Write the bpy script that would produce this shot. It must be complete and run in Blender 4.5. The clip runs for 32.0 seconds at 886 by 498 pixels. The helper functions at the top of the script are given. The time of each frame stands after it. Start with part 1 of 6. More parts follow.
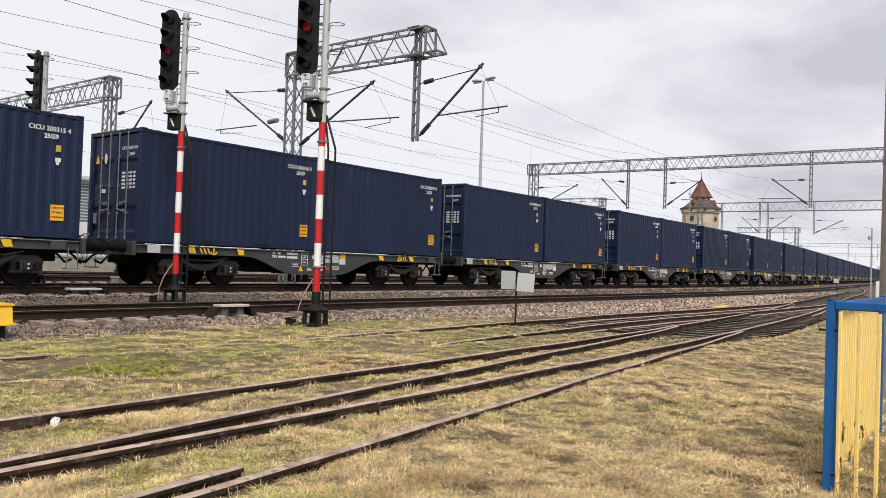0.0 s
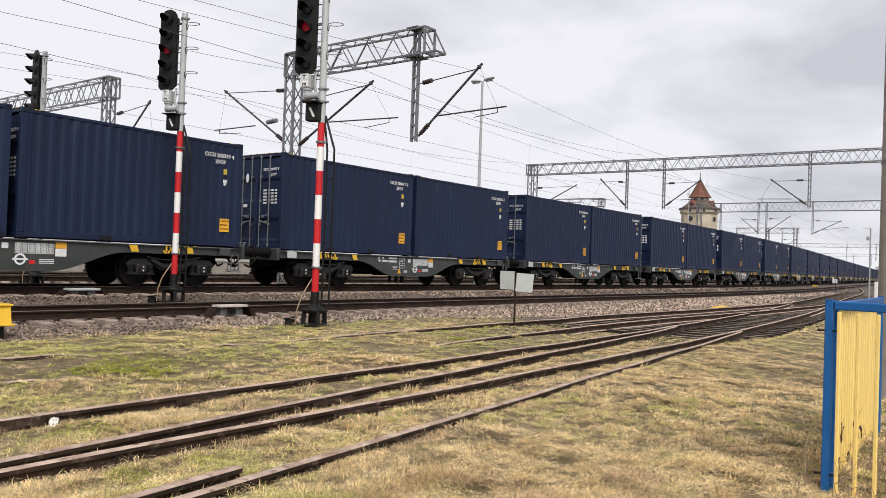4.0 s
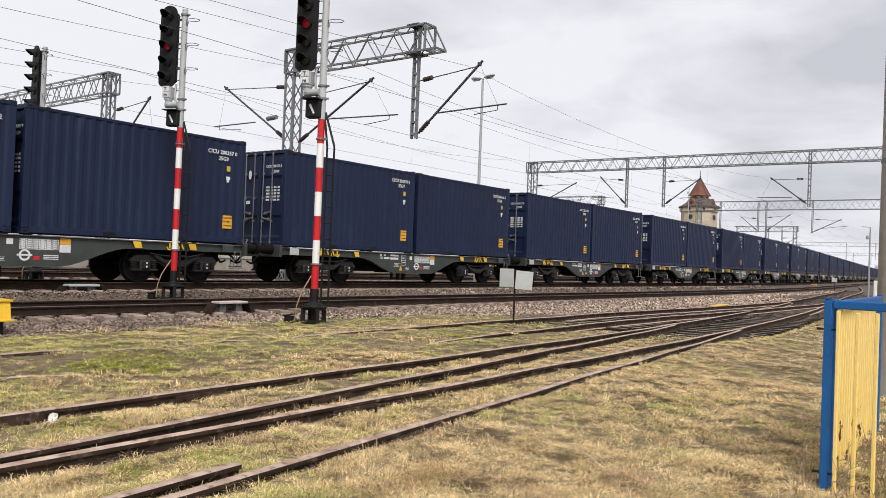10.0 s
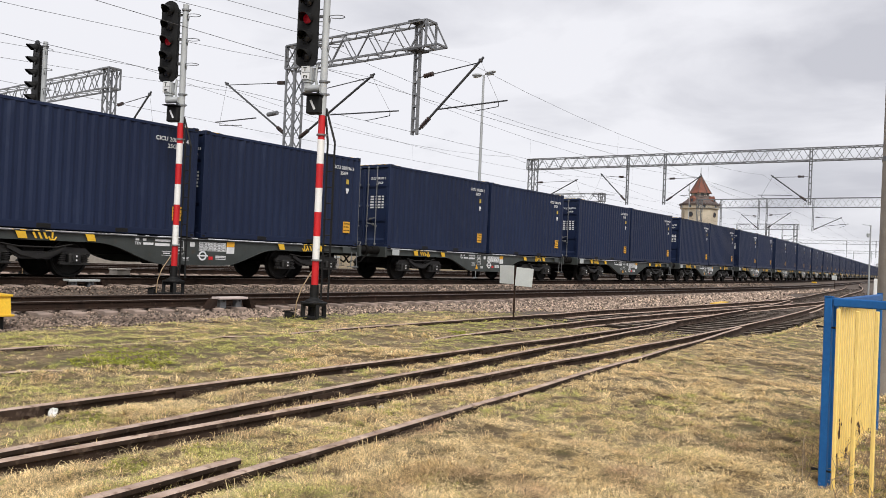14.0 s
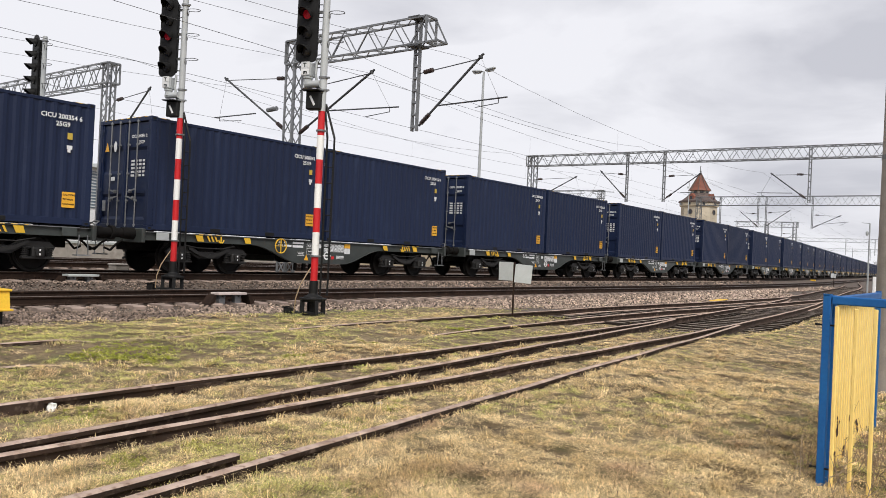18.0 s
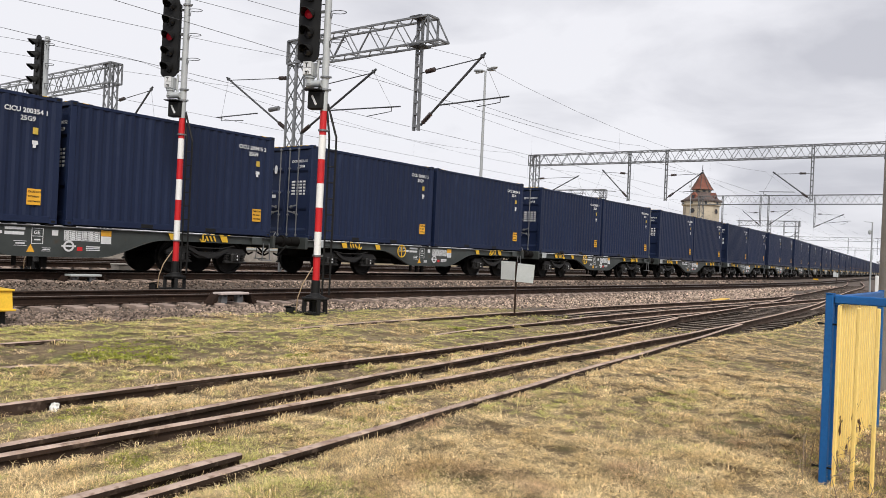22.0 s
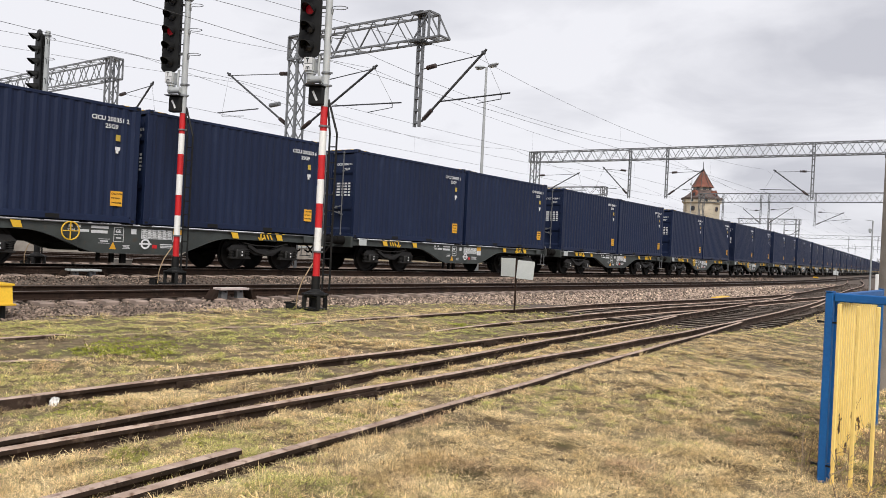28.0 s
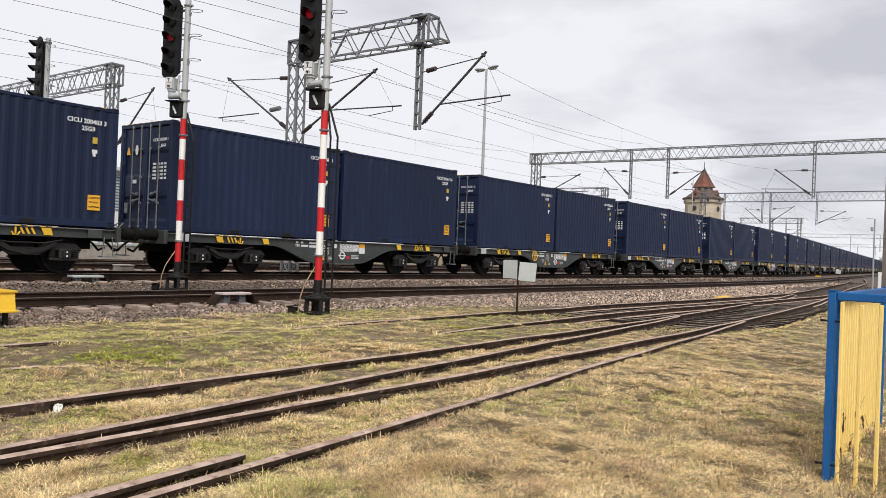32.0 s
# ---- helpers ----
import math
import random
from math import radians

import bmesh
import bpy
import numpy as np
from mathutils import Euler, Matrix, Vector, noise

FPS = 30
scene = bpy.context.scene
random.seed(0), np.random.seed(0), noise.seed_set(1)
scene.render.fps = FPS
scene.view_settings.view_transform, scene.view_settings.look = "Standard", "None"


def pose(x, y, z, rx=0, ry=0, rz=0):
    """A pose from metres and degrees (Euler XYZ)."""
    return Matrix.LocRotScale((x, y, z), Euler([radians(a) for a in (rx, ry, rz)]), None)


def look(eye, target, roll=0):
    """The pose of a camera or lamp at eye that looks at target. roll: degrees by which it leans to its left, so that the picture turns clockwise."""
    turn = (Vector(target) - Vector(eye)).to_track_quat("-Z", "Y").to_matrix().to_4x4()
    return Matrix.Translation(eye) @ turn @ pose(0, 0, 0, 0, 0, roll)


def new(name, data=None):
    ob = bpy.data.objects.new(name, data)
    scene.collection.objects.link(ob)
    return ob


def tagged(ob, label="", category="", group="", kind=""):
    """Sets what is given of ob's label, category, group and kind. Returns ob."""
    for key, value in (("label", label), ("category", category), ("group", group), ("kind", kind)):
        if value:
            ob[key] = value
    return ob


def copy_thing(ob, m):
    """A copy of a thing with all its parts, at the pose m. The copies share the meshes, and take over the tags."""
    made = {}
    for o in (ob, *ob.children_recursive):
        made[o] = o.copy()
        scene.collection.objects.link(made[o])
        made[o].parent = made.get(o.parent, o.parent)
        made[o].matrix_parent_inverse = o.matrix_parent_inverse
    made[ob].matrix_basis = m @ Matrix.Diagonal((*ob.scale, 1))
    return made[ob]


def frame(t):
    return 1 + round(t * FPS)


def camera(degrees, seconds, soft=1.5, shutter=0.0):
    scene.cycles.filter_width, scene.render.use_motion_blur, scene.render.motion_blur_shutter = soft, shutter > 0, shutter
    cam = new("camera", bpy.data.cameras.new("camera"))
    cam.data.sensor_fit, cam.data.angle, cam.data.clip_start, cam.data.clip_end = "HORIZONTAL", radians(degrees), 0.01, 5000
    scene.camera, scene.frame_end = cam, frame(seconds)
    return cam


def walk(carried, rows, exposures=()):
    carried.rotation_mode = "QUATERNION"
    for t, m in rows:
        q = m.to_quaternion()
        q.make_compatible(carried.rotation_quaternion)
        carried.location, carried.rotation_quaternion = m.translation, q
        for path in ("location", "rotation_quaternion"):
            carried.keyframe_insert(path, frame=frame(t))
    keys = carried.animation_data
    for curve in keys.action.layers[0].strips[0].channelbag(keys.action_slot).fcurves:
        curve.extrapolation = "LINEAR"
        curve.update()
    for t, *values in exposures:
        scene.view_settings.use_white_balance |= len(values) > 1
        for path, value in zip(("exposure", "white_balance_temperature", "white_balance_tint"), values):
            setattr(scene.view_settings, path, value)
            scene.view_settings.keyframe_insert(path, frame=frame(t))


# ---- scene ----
# ---- camera: it stands still and only turns a little in the hand ----
EYE = (0.0, 0.0, 0.913)


def view(yaw, pitch, roll):
    """Degrees to the left of +Y, upwards, and of lean."""
    a, b = radians(yaw), radians(pitch)
    way = Vector((-math.sin(a) * math.cos(b), math.cos(a) * math.cos(b), math.sin(b)))
    return look(EYE, Vector(EYE) + way * 10, roll)


cam = camera(58.48, 32.0, soft=0.7)
walk(cam, [
    (0, view(37.482, 1.083, 2.012)),
    (0.5, view(37.484, 1.085, 2.008)),
    (1, view(37.470, 1.086, 2.009)),
    (1.5, view(37.447, 1.090, 1.998)),
    (2, view(37.428, 1.100, 1.990)),
    (2.5, view(37.414, 1.105, 1.995)),
    (3, view(37.405, 1.105, 2.004)),
    (3.5, view(37.397, 1.105, 2.019)),
    (5.5, view(37.436, 1.110, 2.014)),
    (6, view(37.432, 1.115, 2.033)),
    (6.5, view(37.420, 1.122, 2.060)),
    (7, view(37.402, 1.124, 2.068)),
    (7.5, view(37.385, 1.119, 2.076)),
    (8, view(37.375, 1.099, 2.102)),
    (8.5, view(37.376, 1.064, 2.128)),
    (9, view(37.379, 1.020, 2.162)),
    (9.5, view(37.374, 0.966, 2.200)),
    (10, view(37.372, 0.910, 2.232)),
    (10.5, view(37.376, 0.854, 2.278)),
    (11, view(37.382, 0.807, 2.333)),
    (11.5, view(37.383, 0.781, 2.356)),
    (12, view(37.381, 0.748, 2.357)),
    (12.5, view(37.381, 0.733, 2.365)),
    (13, view(37.380, 0.725, 2.381)),
    (13.5, view(37.379, 0.698, 2.416)),
    (14, view(37.379, 0.655, 2.443)),
    (14.5, view(37.388, 0.615, 2.509)),
    (16.5, view(37.298, 0.411, 2.666)),
    (17, view(37.292, 0.405, 2.666)),
    (17.5, view(37.298, 0.403, 2.670)),
    (18, view(37.315, 0.398, 2.671)),
    (18.5, view(37.326, 0.382, 2.671)),
    (19, view(37.326, 0.359, 2.678)),
    (19.5, view(37.323, 0.345, 2.674)),
    (20, view(37.336, 0.343, 2.657)),
    (20.5, view(37.366, 0.351, 2.627)),
    (21, view(37.407, 0.368, 2.596)),
    (21.5, view(37.441, 0.371, 2.584)),
    (22, view(37.456, 0.353, 2.596)),
    (22.5, view(37.463, 0.318, 2.615)),
    (23, view(37.472, 0.276, 2.650)),
    (23.5, view(37.480, 0.236, 2.680)),
    (24, view(37.486, 0.212, 2.688)),
    (24.5, view(37.487, 0.196, 2.695)),
    (25, view(37.482, 0.176, 2.710)),
    (25.5, view(37.478, 0.163, 2.734)),
    (27.5, view(37.470, 0.116, 2.819)),
    (28, view(37.458, 0.095, 2.851)),
    (28.5, view(37.445, 0.053, 2.872)),
    (29, view(37.439, -0.019, 2.893)),
    (29.5, view(37.453, -0.118, 2.899)),
    (30, view(37.487, -0.226, 2.878)),
    (30.5, view(37.532, -0.286, 2.797)),
    (31, view(37.569, -0.227, 2.649)),
    (31.5, view(37.593, -0.021, 2.463)),
    (32, view(37.595, 0.279, 2.274)),
], exposures=[(0, 0.0), (32, 0.0)])

# ---- light: a bright overcast winter sky ----
world = bpy.data.worlds.new("overcast_sky")
scene.world = world
world.use_nodes = True
wt = world.node_tree
wt.nodes.clear()


def wnode(kind, **kw):
    n = wt.nodes.new(kind)
    for k, v in kw.items():
        n.inputs[k].default_value = v
    return n


sky = wt.nodes.new("ShaderNodeTexSky")
sky.sky_type = "NISHITA"
sky.sun_disc = False
sky.sun_elevation, sky.sun_rotation = radians(48), radians(132)
sky_level = wt.nodes.new("ShaderNodeVectorMath")
sky_level.operation = "SCALE"
sky_level.inputs["Scale"].default_value = 0.05
coord = wt.nodes.new("ShaderNodeTexCoord")
sep = wt.nodes.new("ShaderNodeSeparateXYZ")
lift = wt.nodes.new("ShaderNodeMath")
lift.operation = "ADD"
lift.inputs[1].default_value = 0.22
div = wt.nodes.new("ShaderNodeVectorMath")
div.operation = "DIVIDE"
comb = wt.nodes.new("ShaderNodeCombineXYZ")
cloud = wnode("ShaderNodeTexNoise", Scale=1.5, Detail=7.0, Roughness=0.5, Distortion=0.35)
ramp = wt.nodes.new("ShaderNodeValToRGB")
ramp.color_ramp.elements[0].position, ramp.color_ramp.elements[0].color = 0.36, (0.625, 0.63, 0.69, 1)
ramp.color_ramp.elements[1].position, ramp.color_ramp.elements[1].color = 0.60, (0.925, 0.925, 0.975, 1)
mixsky = wt.nodes.new("ShaderNodeMix")
mixsky.data_type = "RGBA"
mixsky.inputs["Factor"].default_value = 0.94
back = wt.nodes.new("ShaderNodeBackground")
back.inputs["Strength"].default_value = 1.0
wout = wt.nodes.new("ShaderNodeOutputWorld")
L_ = wt.links.new
L_(coord.outputs["Generated"], sep.inputs[0])
L_(sep.outputs["Z"], lift.inputs[0])
for i in range(3):
    L_(lift.outputs[0], comb.inputs[i])
L_(coord.outputs["Generated"], div.inputs[0])
L_(comb.outputs[0], div.inputs[1])
L_(div.outputs[0], cloud.inputs["Vector"])
side = wt.nodes.new("ShaderNodeVectorMath")     # the veil is thinner on the sun's side
side.operation, side.inputs[1].default_value = "DOT_PRODUCT", (-0.42, 0.10, -0.52)
veil = wt.nodes.new("ShaderNodeMath")
veil.operation, veil.inputs[1].default_value = "MULTIPLY_ADD", 0.9
veil2 = wt.nodes.new("ShaderNodeMath")
veil2.operation, veil2.inputs[1].default_value = "SUBTRACT", 0.095
L_(coord.outputs["Generated"], side.inputs[0])
L_(side.outputs["Value"], veil.inputs[0])
L_(cloud.outputs["Fac"], veil.inputs[2])
L_(veil.outputs[0], veil2.inputs[0])
L_(veil2.outputs[0], ramp.inputs[0])
L_(sky.outputs[0], sky_level.inputs[0])
L_(sky_level.outputs[0], mixsky.inputs["A"])
L_(ramp.outputs[0], mixsky.inputs["B"])
L_(mixsky.outputs["Result"], back.inputs["Color"])
L_(back.outputs[0], wout.inputs[0])

sun = new("sun", bpy.data.lights.new("sun", "SUN"))
sun.data.energy, sun.data.angle, sun.data.color = 3.3, radians(26), (1.0, 0.955, 0.88)
sun.matrix_world = look((0, 0, 50), Vector((0, 0, 50)) + Vector((-0.5, 0.45, -0.74)))


# ---- materials ----
def mat(name, c1, c2=None, rough=0.6, metal=0.0, scale=6.0, bump=0.15, fine=80.0, rnd=0.12, island=0.0, spots=None, stretch=(1, 1, 1), coat=0.0, spec=0.5):
    """A procedural surface: two colours mixed by a coarse noise, a fine grain, relief, and a shift from piece to piece.
    spots: (colour, from, to, scale), stains or rust."""
    c2 = c2 or tuple(c * 0.75 for c in c1)
    m = bpy.data.materials.new(name)
    m.use_nodes = True
    nt = m.node_tree
    nd, lk = nt.nodes.new, nt.links.new
    bs = nt.nodes["Principled BSDF"]
    tc = nd("ShaderNodeTexCoord")
    mp = nd("ShaderNodeMapping")
    mp.inputs["Scale"].default_value = stretch
    lk(tc.outputs["Object"], mp.inputs["Vector"])
    n1, n2 = nd("ShaderNodeTexNoise"), nd("ShaderNodeTexNoise")
    n1.inputs["Scale"].default_value, n1.inputs["Detail"].default_value = scale, 5
    n2.inputs["Scale"].default_value, n2.inputs["Detail"].default_value = fine, 3
    lk(mp.outputs[0], n1.inputs["Vector"])
    lk(mp.outputs[0], n2.inputs["Vector"])
    r1 = nd("ShaderNodeMapRange")
    r1.inputs["From Min"].default_value, r1.inputs["From Max"].default_value = 0.33, 0.67
    lk(n1.outputs["Fac"], r1.inputs["Value"])
    mx = nd("ShaderNodeMix")
    mx.data_type = "RGBA"
    mx.inputs["A"].default_value, mx.inputs["B"].default_value = (*c1, 1), (*c2, 1)
    lk(r1.outputs[0], mx.inputs["Factor"])
    col = mx.outputs["Result"]
    if spots:
        sc, lo, hi, ss = spots
        n3 = nd("ShaderNodeTexNoise")
        n3.inputs["Scale"].default_value, n3.inputs["Detail"].default_value = ss, 8
        lk(mp.outputs[0], n3.inputs["Vector"])
        r3 = nd("ShaderNodeMapRange")
        r3.inputs["From Min"].default_value, r3.inputs["From Max"].default_value = lo, hi
        lk(n3.outputs["Fac"], r3.inputs["Value"])
        m3 = nd("ShaderNodeMix")
        m3.data_type = "RGBA"
        m3.inputs["B"].default_value = (*sc, 1)
        lk(r3.outputs[0], m3.inputs["Factor"])
        lk(col, m3.inputs["A"])
        col = m3.outputs["Result"]
    # grain and piece-to-piece shift
    g = nd("ShaderNodeMapRange")
    g.inputs["To Min"].default_value, g.inputs["To Max"].default_value = 0.82, 1.18
    lk(n2.outputs["Fac"], g.inputs["Value"])
    val = g.outputs[0]
    for amount, kind, out in ((rnd, "ShaderNodeObjectInfo", "Random"), (island, "ShaderNodeNewGeometry", "Random Per Island")):
        if amount:
            o = nd(kind)
            r = nd("ShaderNodeMapRange")
            r.inputs["To Min"].default_value, r.inputs["To Max"].default_value = 1 - amount, 1 + amount
            lk(o.outputs[out], r.inputs["Value"])
            mu = nd("ShaderNodeMath")
            mu.operation = "MULTIPLY"
            lk(val, mu.inputs[0])
            lk(r.outputs[0], mu.inputs[1])
            val = mu.outputs[0]
    sc_ = nd("ShaderNodeVectorMath")
    sc_.operation = "SCALE"
    lk(col, sc_.inputs[0])
    lk(val, sc_.inputs["Scale"])
    lk(sc_.outputs[0], bs.inputs["Base Color"])
    rr = nd("ShaderNodeMapRange")
    rr.inputs["To Min"].default_value, rr.inputs["To Max"].default_value = max(rough - 0.12, 0.05), min(rough + 0.12, 1)
    lk(n1.outputs["Fac"], rr.inputs["Value"])
    lk(rr.outputs[0], bs.inputs["Roughness"])
    bs.inputs["Metallic"].default_value = metal
    bs.inputs["Coat Weight"].default_value = coat
    bs.inputs["Specular IOR Level"].default_value = spec
    if bump:
        b = nd("ShaderNodeBump")
        b.inputs["Strength"].default_value, b.inputs["Distance"].default_value = bump, 0.01
        lk(n2.outputs["Fac"], b.inputs["Height"])
        lk(b.outputs[0], bs.inputs["Normal"])
    return m


def stripes(name, c1, c2, scale, way=(1, 1, 1)):
    """Slanting warning stripes in two colours of paint."""
    m = mat(name, c1)
    nt = m.node_tree
    bs = nt.nodes["Principled BSDF"]
    tc = nt.nodes.new("ShaderNodeTexCoord")
    dot = nt.nodes.new("ShaderNodeVectorMath")
    dot.operation = "DOT_PRODUCT"
    dot.inputs[1].default_value = way
    fr = nt.nodes.new("ShaderNodeMath")
    fr.operation, fr.inputs[1].default_value = "PINGPONG", scale
    gt = nt.nodes.new("ShaderNodeMath")
    gt.operation, gt.inputs[1].default_value = "GREATER_THAN", scale / 2
    mx = nt.nodes.new("ShaderNodeMix")
    mx.data_type = "RGBA"
    mx.inputs["A"].default_value, mx.inputs["B"].default_value = (*c1, 1), (*c2, 1)
    nt.links.new(tc.outputs["Object"], dot.inputs[0])
    nt.links.new(dot.outputs["Value"], fr.inputs[0])
    nt.links.new(fr.outputs[0], gt.inputs[0])
    nt.links.new(gt.outputs[0], mx.inputs["Factor"])
    nt.links.new(mx.outputs["Result"], bs.inputs["Base Color"])
    return m


def glow(name, color, strength):
    m = bpy.data.materials.new(name)
    m.use_nodes = True
    bs = m.node_tree.nodes["Principled BSDF"]
    bs.inputs["Base Color"].default_value = (*color, 1)
    bs.inputs["Emission Color"].default_value = (*color, 1)
    bs.inputs["Emission Strength"].default_value = strength
    return m


NAVY = mat("navy_container_paint", (0.0082, 0.0155, 0.046), (0.0105, 0.0195, 0.055), 0.5, 0, 1.2, 0.05, 40, 0.10, spots=((0.020, 0.031, 0.070), 0.6, 0.75, 2.5), stretch=(1, 1, 0.35), spec=0.3)
WAGON = mat("grey_green_wagon_paint", (0.052, 0.061, 0.059), (0.032, 0.037, 0.035), 0.55, 0, 2.0, 0.1, 60, 0.08, spots=((0.06, 0.05, 0.04), 0.58, 0.75, 5))
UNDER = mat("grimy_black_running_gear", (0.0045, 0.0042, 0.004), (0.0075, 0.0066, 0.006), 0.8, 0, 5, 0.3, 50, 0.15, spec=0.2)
SPRING = mat("dusty_grey_spring_steel", (0.030, 0.029, 0.028), (0.016, 0.015, 0.014), 0.6, 0.2, 6, 0.1, spec=0.4)
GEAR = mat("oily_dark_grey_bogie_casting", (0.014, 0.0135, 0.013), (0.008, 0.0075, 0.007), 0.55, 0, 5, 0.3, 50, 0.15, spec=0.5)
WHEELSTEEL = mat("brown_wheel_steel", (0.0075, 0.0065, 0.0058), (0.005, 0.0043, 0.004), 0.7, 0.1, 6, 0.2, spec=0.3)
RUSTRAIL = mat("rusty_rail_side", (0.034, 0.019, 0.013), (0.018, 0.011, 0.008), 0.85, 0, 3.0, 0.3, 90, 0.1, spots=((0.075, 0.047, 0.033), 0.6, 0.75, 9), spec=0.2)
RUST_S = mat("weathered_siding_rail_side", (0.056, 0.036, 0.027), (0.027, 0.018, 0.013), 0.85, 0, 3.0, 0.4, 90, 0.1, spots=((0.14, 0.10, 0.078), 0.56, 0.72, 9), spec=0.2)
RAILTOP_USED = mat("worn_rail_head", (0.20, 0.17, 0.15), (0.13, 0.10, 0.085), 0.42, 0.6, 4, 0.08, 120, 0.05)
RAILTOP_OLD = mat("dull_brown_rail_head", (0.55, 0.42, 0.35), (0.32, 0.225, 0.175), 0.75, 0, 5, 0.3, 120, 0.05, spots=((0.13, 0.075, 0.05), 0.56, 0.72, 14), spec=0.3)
CONCRETE = mat("weathered_concrete", (0.36, 0.33, 0.30), (0.27, 0.245, 0.22), 0.9, 0, 4, 0.35, 70, 0.15)
SLEEPER_C = mat("pinkish_concrete_sleeper", (0.36, 0.275, 0.23), (0.24, 0.185, 0.155), 0.9, 0, 5, 0.35, 70, 0.15)
# tarred wood, darkened further for the shade in the gaps between timbers
SLEEPER_W = mat("tarred_wooden_sleeper", (0.040, 0.030, 0.024), (0.018, 0.014, 0.011), 0.9, 0, 5, 0.5, 60, 0.3, stretch=(0.4, 3, 3), spec=0.2)
# weathered grey, lightened for the light the tops catch
SLEEPER_LIT_TOP = mat("weathered_grey_sleeper_top", (0.20, 0.155, 0.125), (0.095, 0.073, 0.058), 0.9, 0, 5, 0.5, 60, 0.3, stretch=(0.4, 3, 3))
STONE = mat("ballast_stone", (0.36, 0.275, 0.22), (0.14, 0.105, 0.085), 0.9, 0, 0.5, 0.3, 60, 0, 0.85, spec=0.25)
STONE_D = mat("dirty_brown_stone", (0.14, 0.105, 0.082), (0.07, 0.052, 0.042), 0.95, 0, 3, 0.3, 60, 0, 0.5)
BALLAST = mat("ballast_bed", (0.15, 0.115, 0.092), (0.06, 0.046, 0.037), 0.95, 0, 9, 0.9, 30, 0)
EARTH = mat("mossy_earth", (0.29, 0.215, 0.12), (0.10, 0.072, 0.042), 0.95, 0, 9.0, 1.0, 70, 0, spots=((0.13, 0.12, 0.045), 0.52, 0.68, 1.6))
GALV = mat("galvanised_grey_steel", (0.27, 0.278, 0.288), (0.17, 0.176, 0.185), 0.5, 0.5, 5, 0.08, 60, 0.08)
DARKSTEEL = mat("weathered_dark_steel", (0.10, 0.105, 0.11), (0.06, 0.062, 0.066), 0.6, 0.4, 5, 0.1, 60, 0.1)
WIRE = mat("oxidised_copper_wire", (0.10, 0.10, 0.105), (0.07, 0.07, 0.075), 0.6, 0.5, 4, 0)
BLACK = mat("matt_black_paint", (0.0065, 0.0065, 0.007), (0.010, 0.010, 0.010), 0.6, 0, 8, 0.05, 60, 0.05, spec=0.3)
RED = mat("signal_red_paint", (0.60, 0.018, 0.022), (0.52, 0.015, 0.02), 0.4, 0, 4, 0.03, 60, 0.03)
WHITE = mat("white_paint", (0.87, 0.87, 0.86), (0.82, 0.82, 0.80), 0.45, 0, 3, 0.03, 60, 0.03, spots=((0.5, 0.48, 0.44), 0.66, 0.8, 6))
MARK = mat("white_stencil_paint", (0.74, 0.75, 0.76), (0.62, 0.63, 0.65), 0.6, 0, 9, 0.03)
GREYPAINT = mat("light_grey_pole_paint", (0.46, 0.48, 0.49), (0.39, 0.41, 0.42), 0.5, 0.1, 3, 0.05)
YELLOW = mat("yellow_paint", (0.80, 0.50, 0.035), (0.72, 0.43, 0.03), 0.5, 0, 2, 0.05, 40, 0.05)
STICKER = mat("orange_yellow_sticker", (0.80, 0.42, 0.03), (0.72, 0.36, 0.03), 0.5, 0, 4, 0.02)
FENCE_Y = mat("pale_yellow_sheet_metal", (0.94, 0.70, 0.24), (0.90, 0.65, 0.20), 0.5, 0, 1.4, 0.06, 40, 0.05, spots=((0.55, 0.38, 0.12), 0.66, 0.8, 8), stretch=(2, 2, 0.5))
FENCE_B = mat("blue_gloss_paint", (0.014, 0.125, 0.37), (0.012, 0.095, 0.30), 0.5, 0, 2, 0.05, 40, 0.05, spots=((0.10, 0.18, 0.33), 0.64, 0.74, 10), spec=0.3)
RUST = mat("flaking_rust", (0.09, 0.04, 0.015), (0.05, 0.025, 0.012), 0.9, 0, 20, 0.5)
BOARD_W = mat("pale_grey_sign_back", (0.55, 0.58, 0.58), (0.48, 0.51, 0.51), 0.45, 0.2, 3, 0.03)
OLIVE = mat("olive_yellow_label", (0.56, 0.40, 0.06), (0.46, 0.34, 0.06), 0.6, 0, 6, 0.02)
HAZARD = stripes("yellow_black_hazard_stripes", (0.80, 0.50, 0.04), (0.015, 0.015, 0.015), 0.14, (1, 1, 1))
LAMPGLASS = mat("dark_signal_lens", (0.03, 0.03, 0.035), (0.02, 0.02, 0.025), 0.12, 0, 8, 0)
REDLAMP = glow("lit_red_lens", (0.40, 0.006, 0.02), 0.12)
INSUL = mat("brown_glazed_insulator", (0.07, 0.045, 0.04), (0.05, 0.035, 0.03), 0.25, 0, 6, 0)
ROOFTILE = mat("red_clay_roof", (0.24, 0.085, 0.055), (0.15, 0.055, 0.04), 0.85, 0, 0.9, 0.4, 12, 0.1, spots=((0.10, 0.065, 0.05), 0.55, 0.7, 2))
ROOFDARK = mat("weathered_grey_brown_roof", (0.12, 0.085, 0.075), (0.085, 0.065, 0.06), 0.85, 0, 0.9, 0.4, 12, 0.1)
PLASTER = mat("cream_plaster", (0.58, 0.51, 0.40), (0.47, 0.41, 0.32), 0.9, 0, 0.5, 0.2, 10, 0.05)
FACADE = mat("pale_station_wall", (0.72, 0.73, 0.74), (0.62, 0.63, 0.65), 0.85, 0, 0.5, 0.1, 8, 0.05)
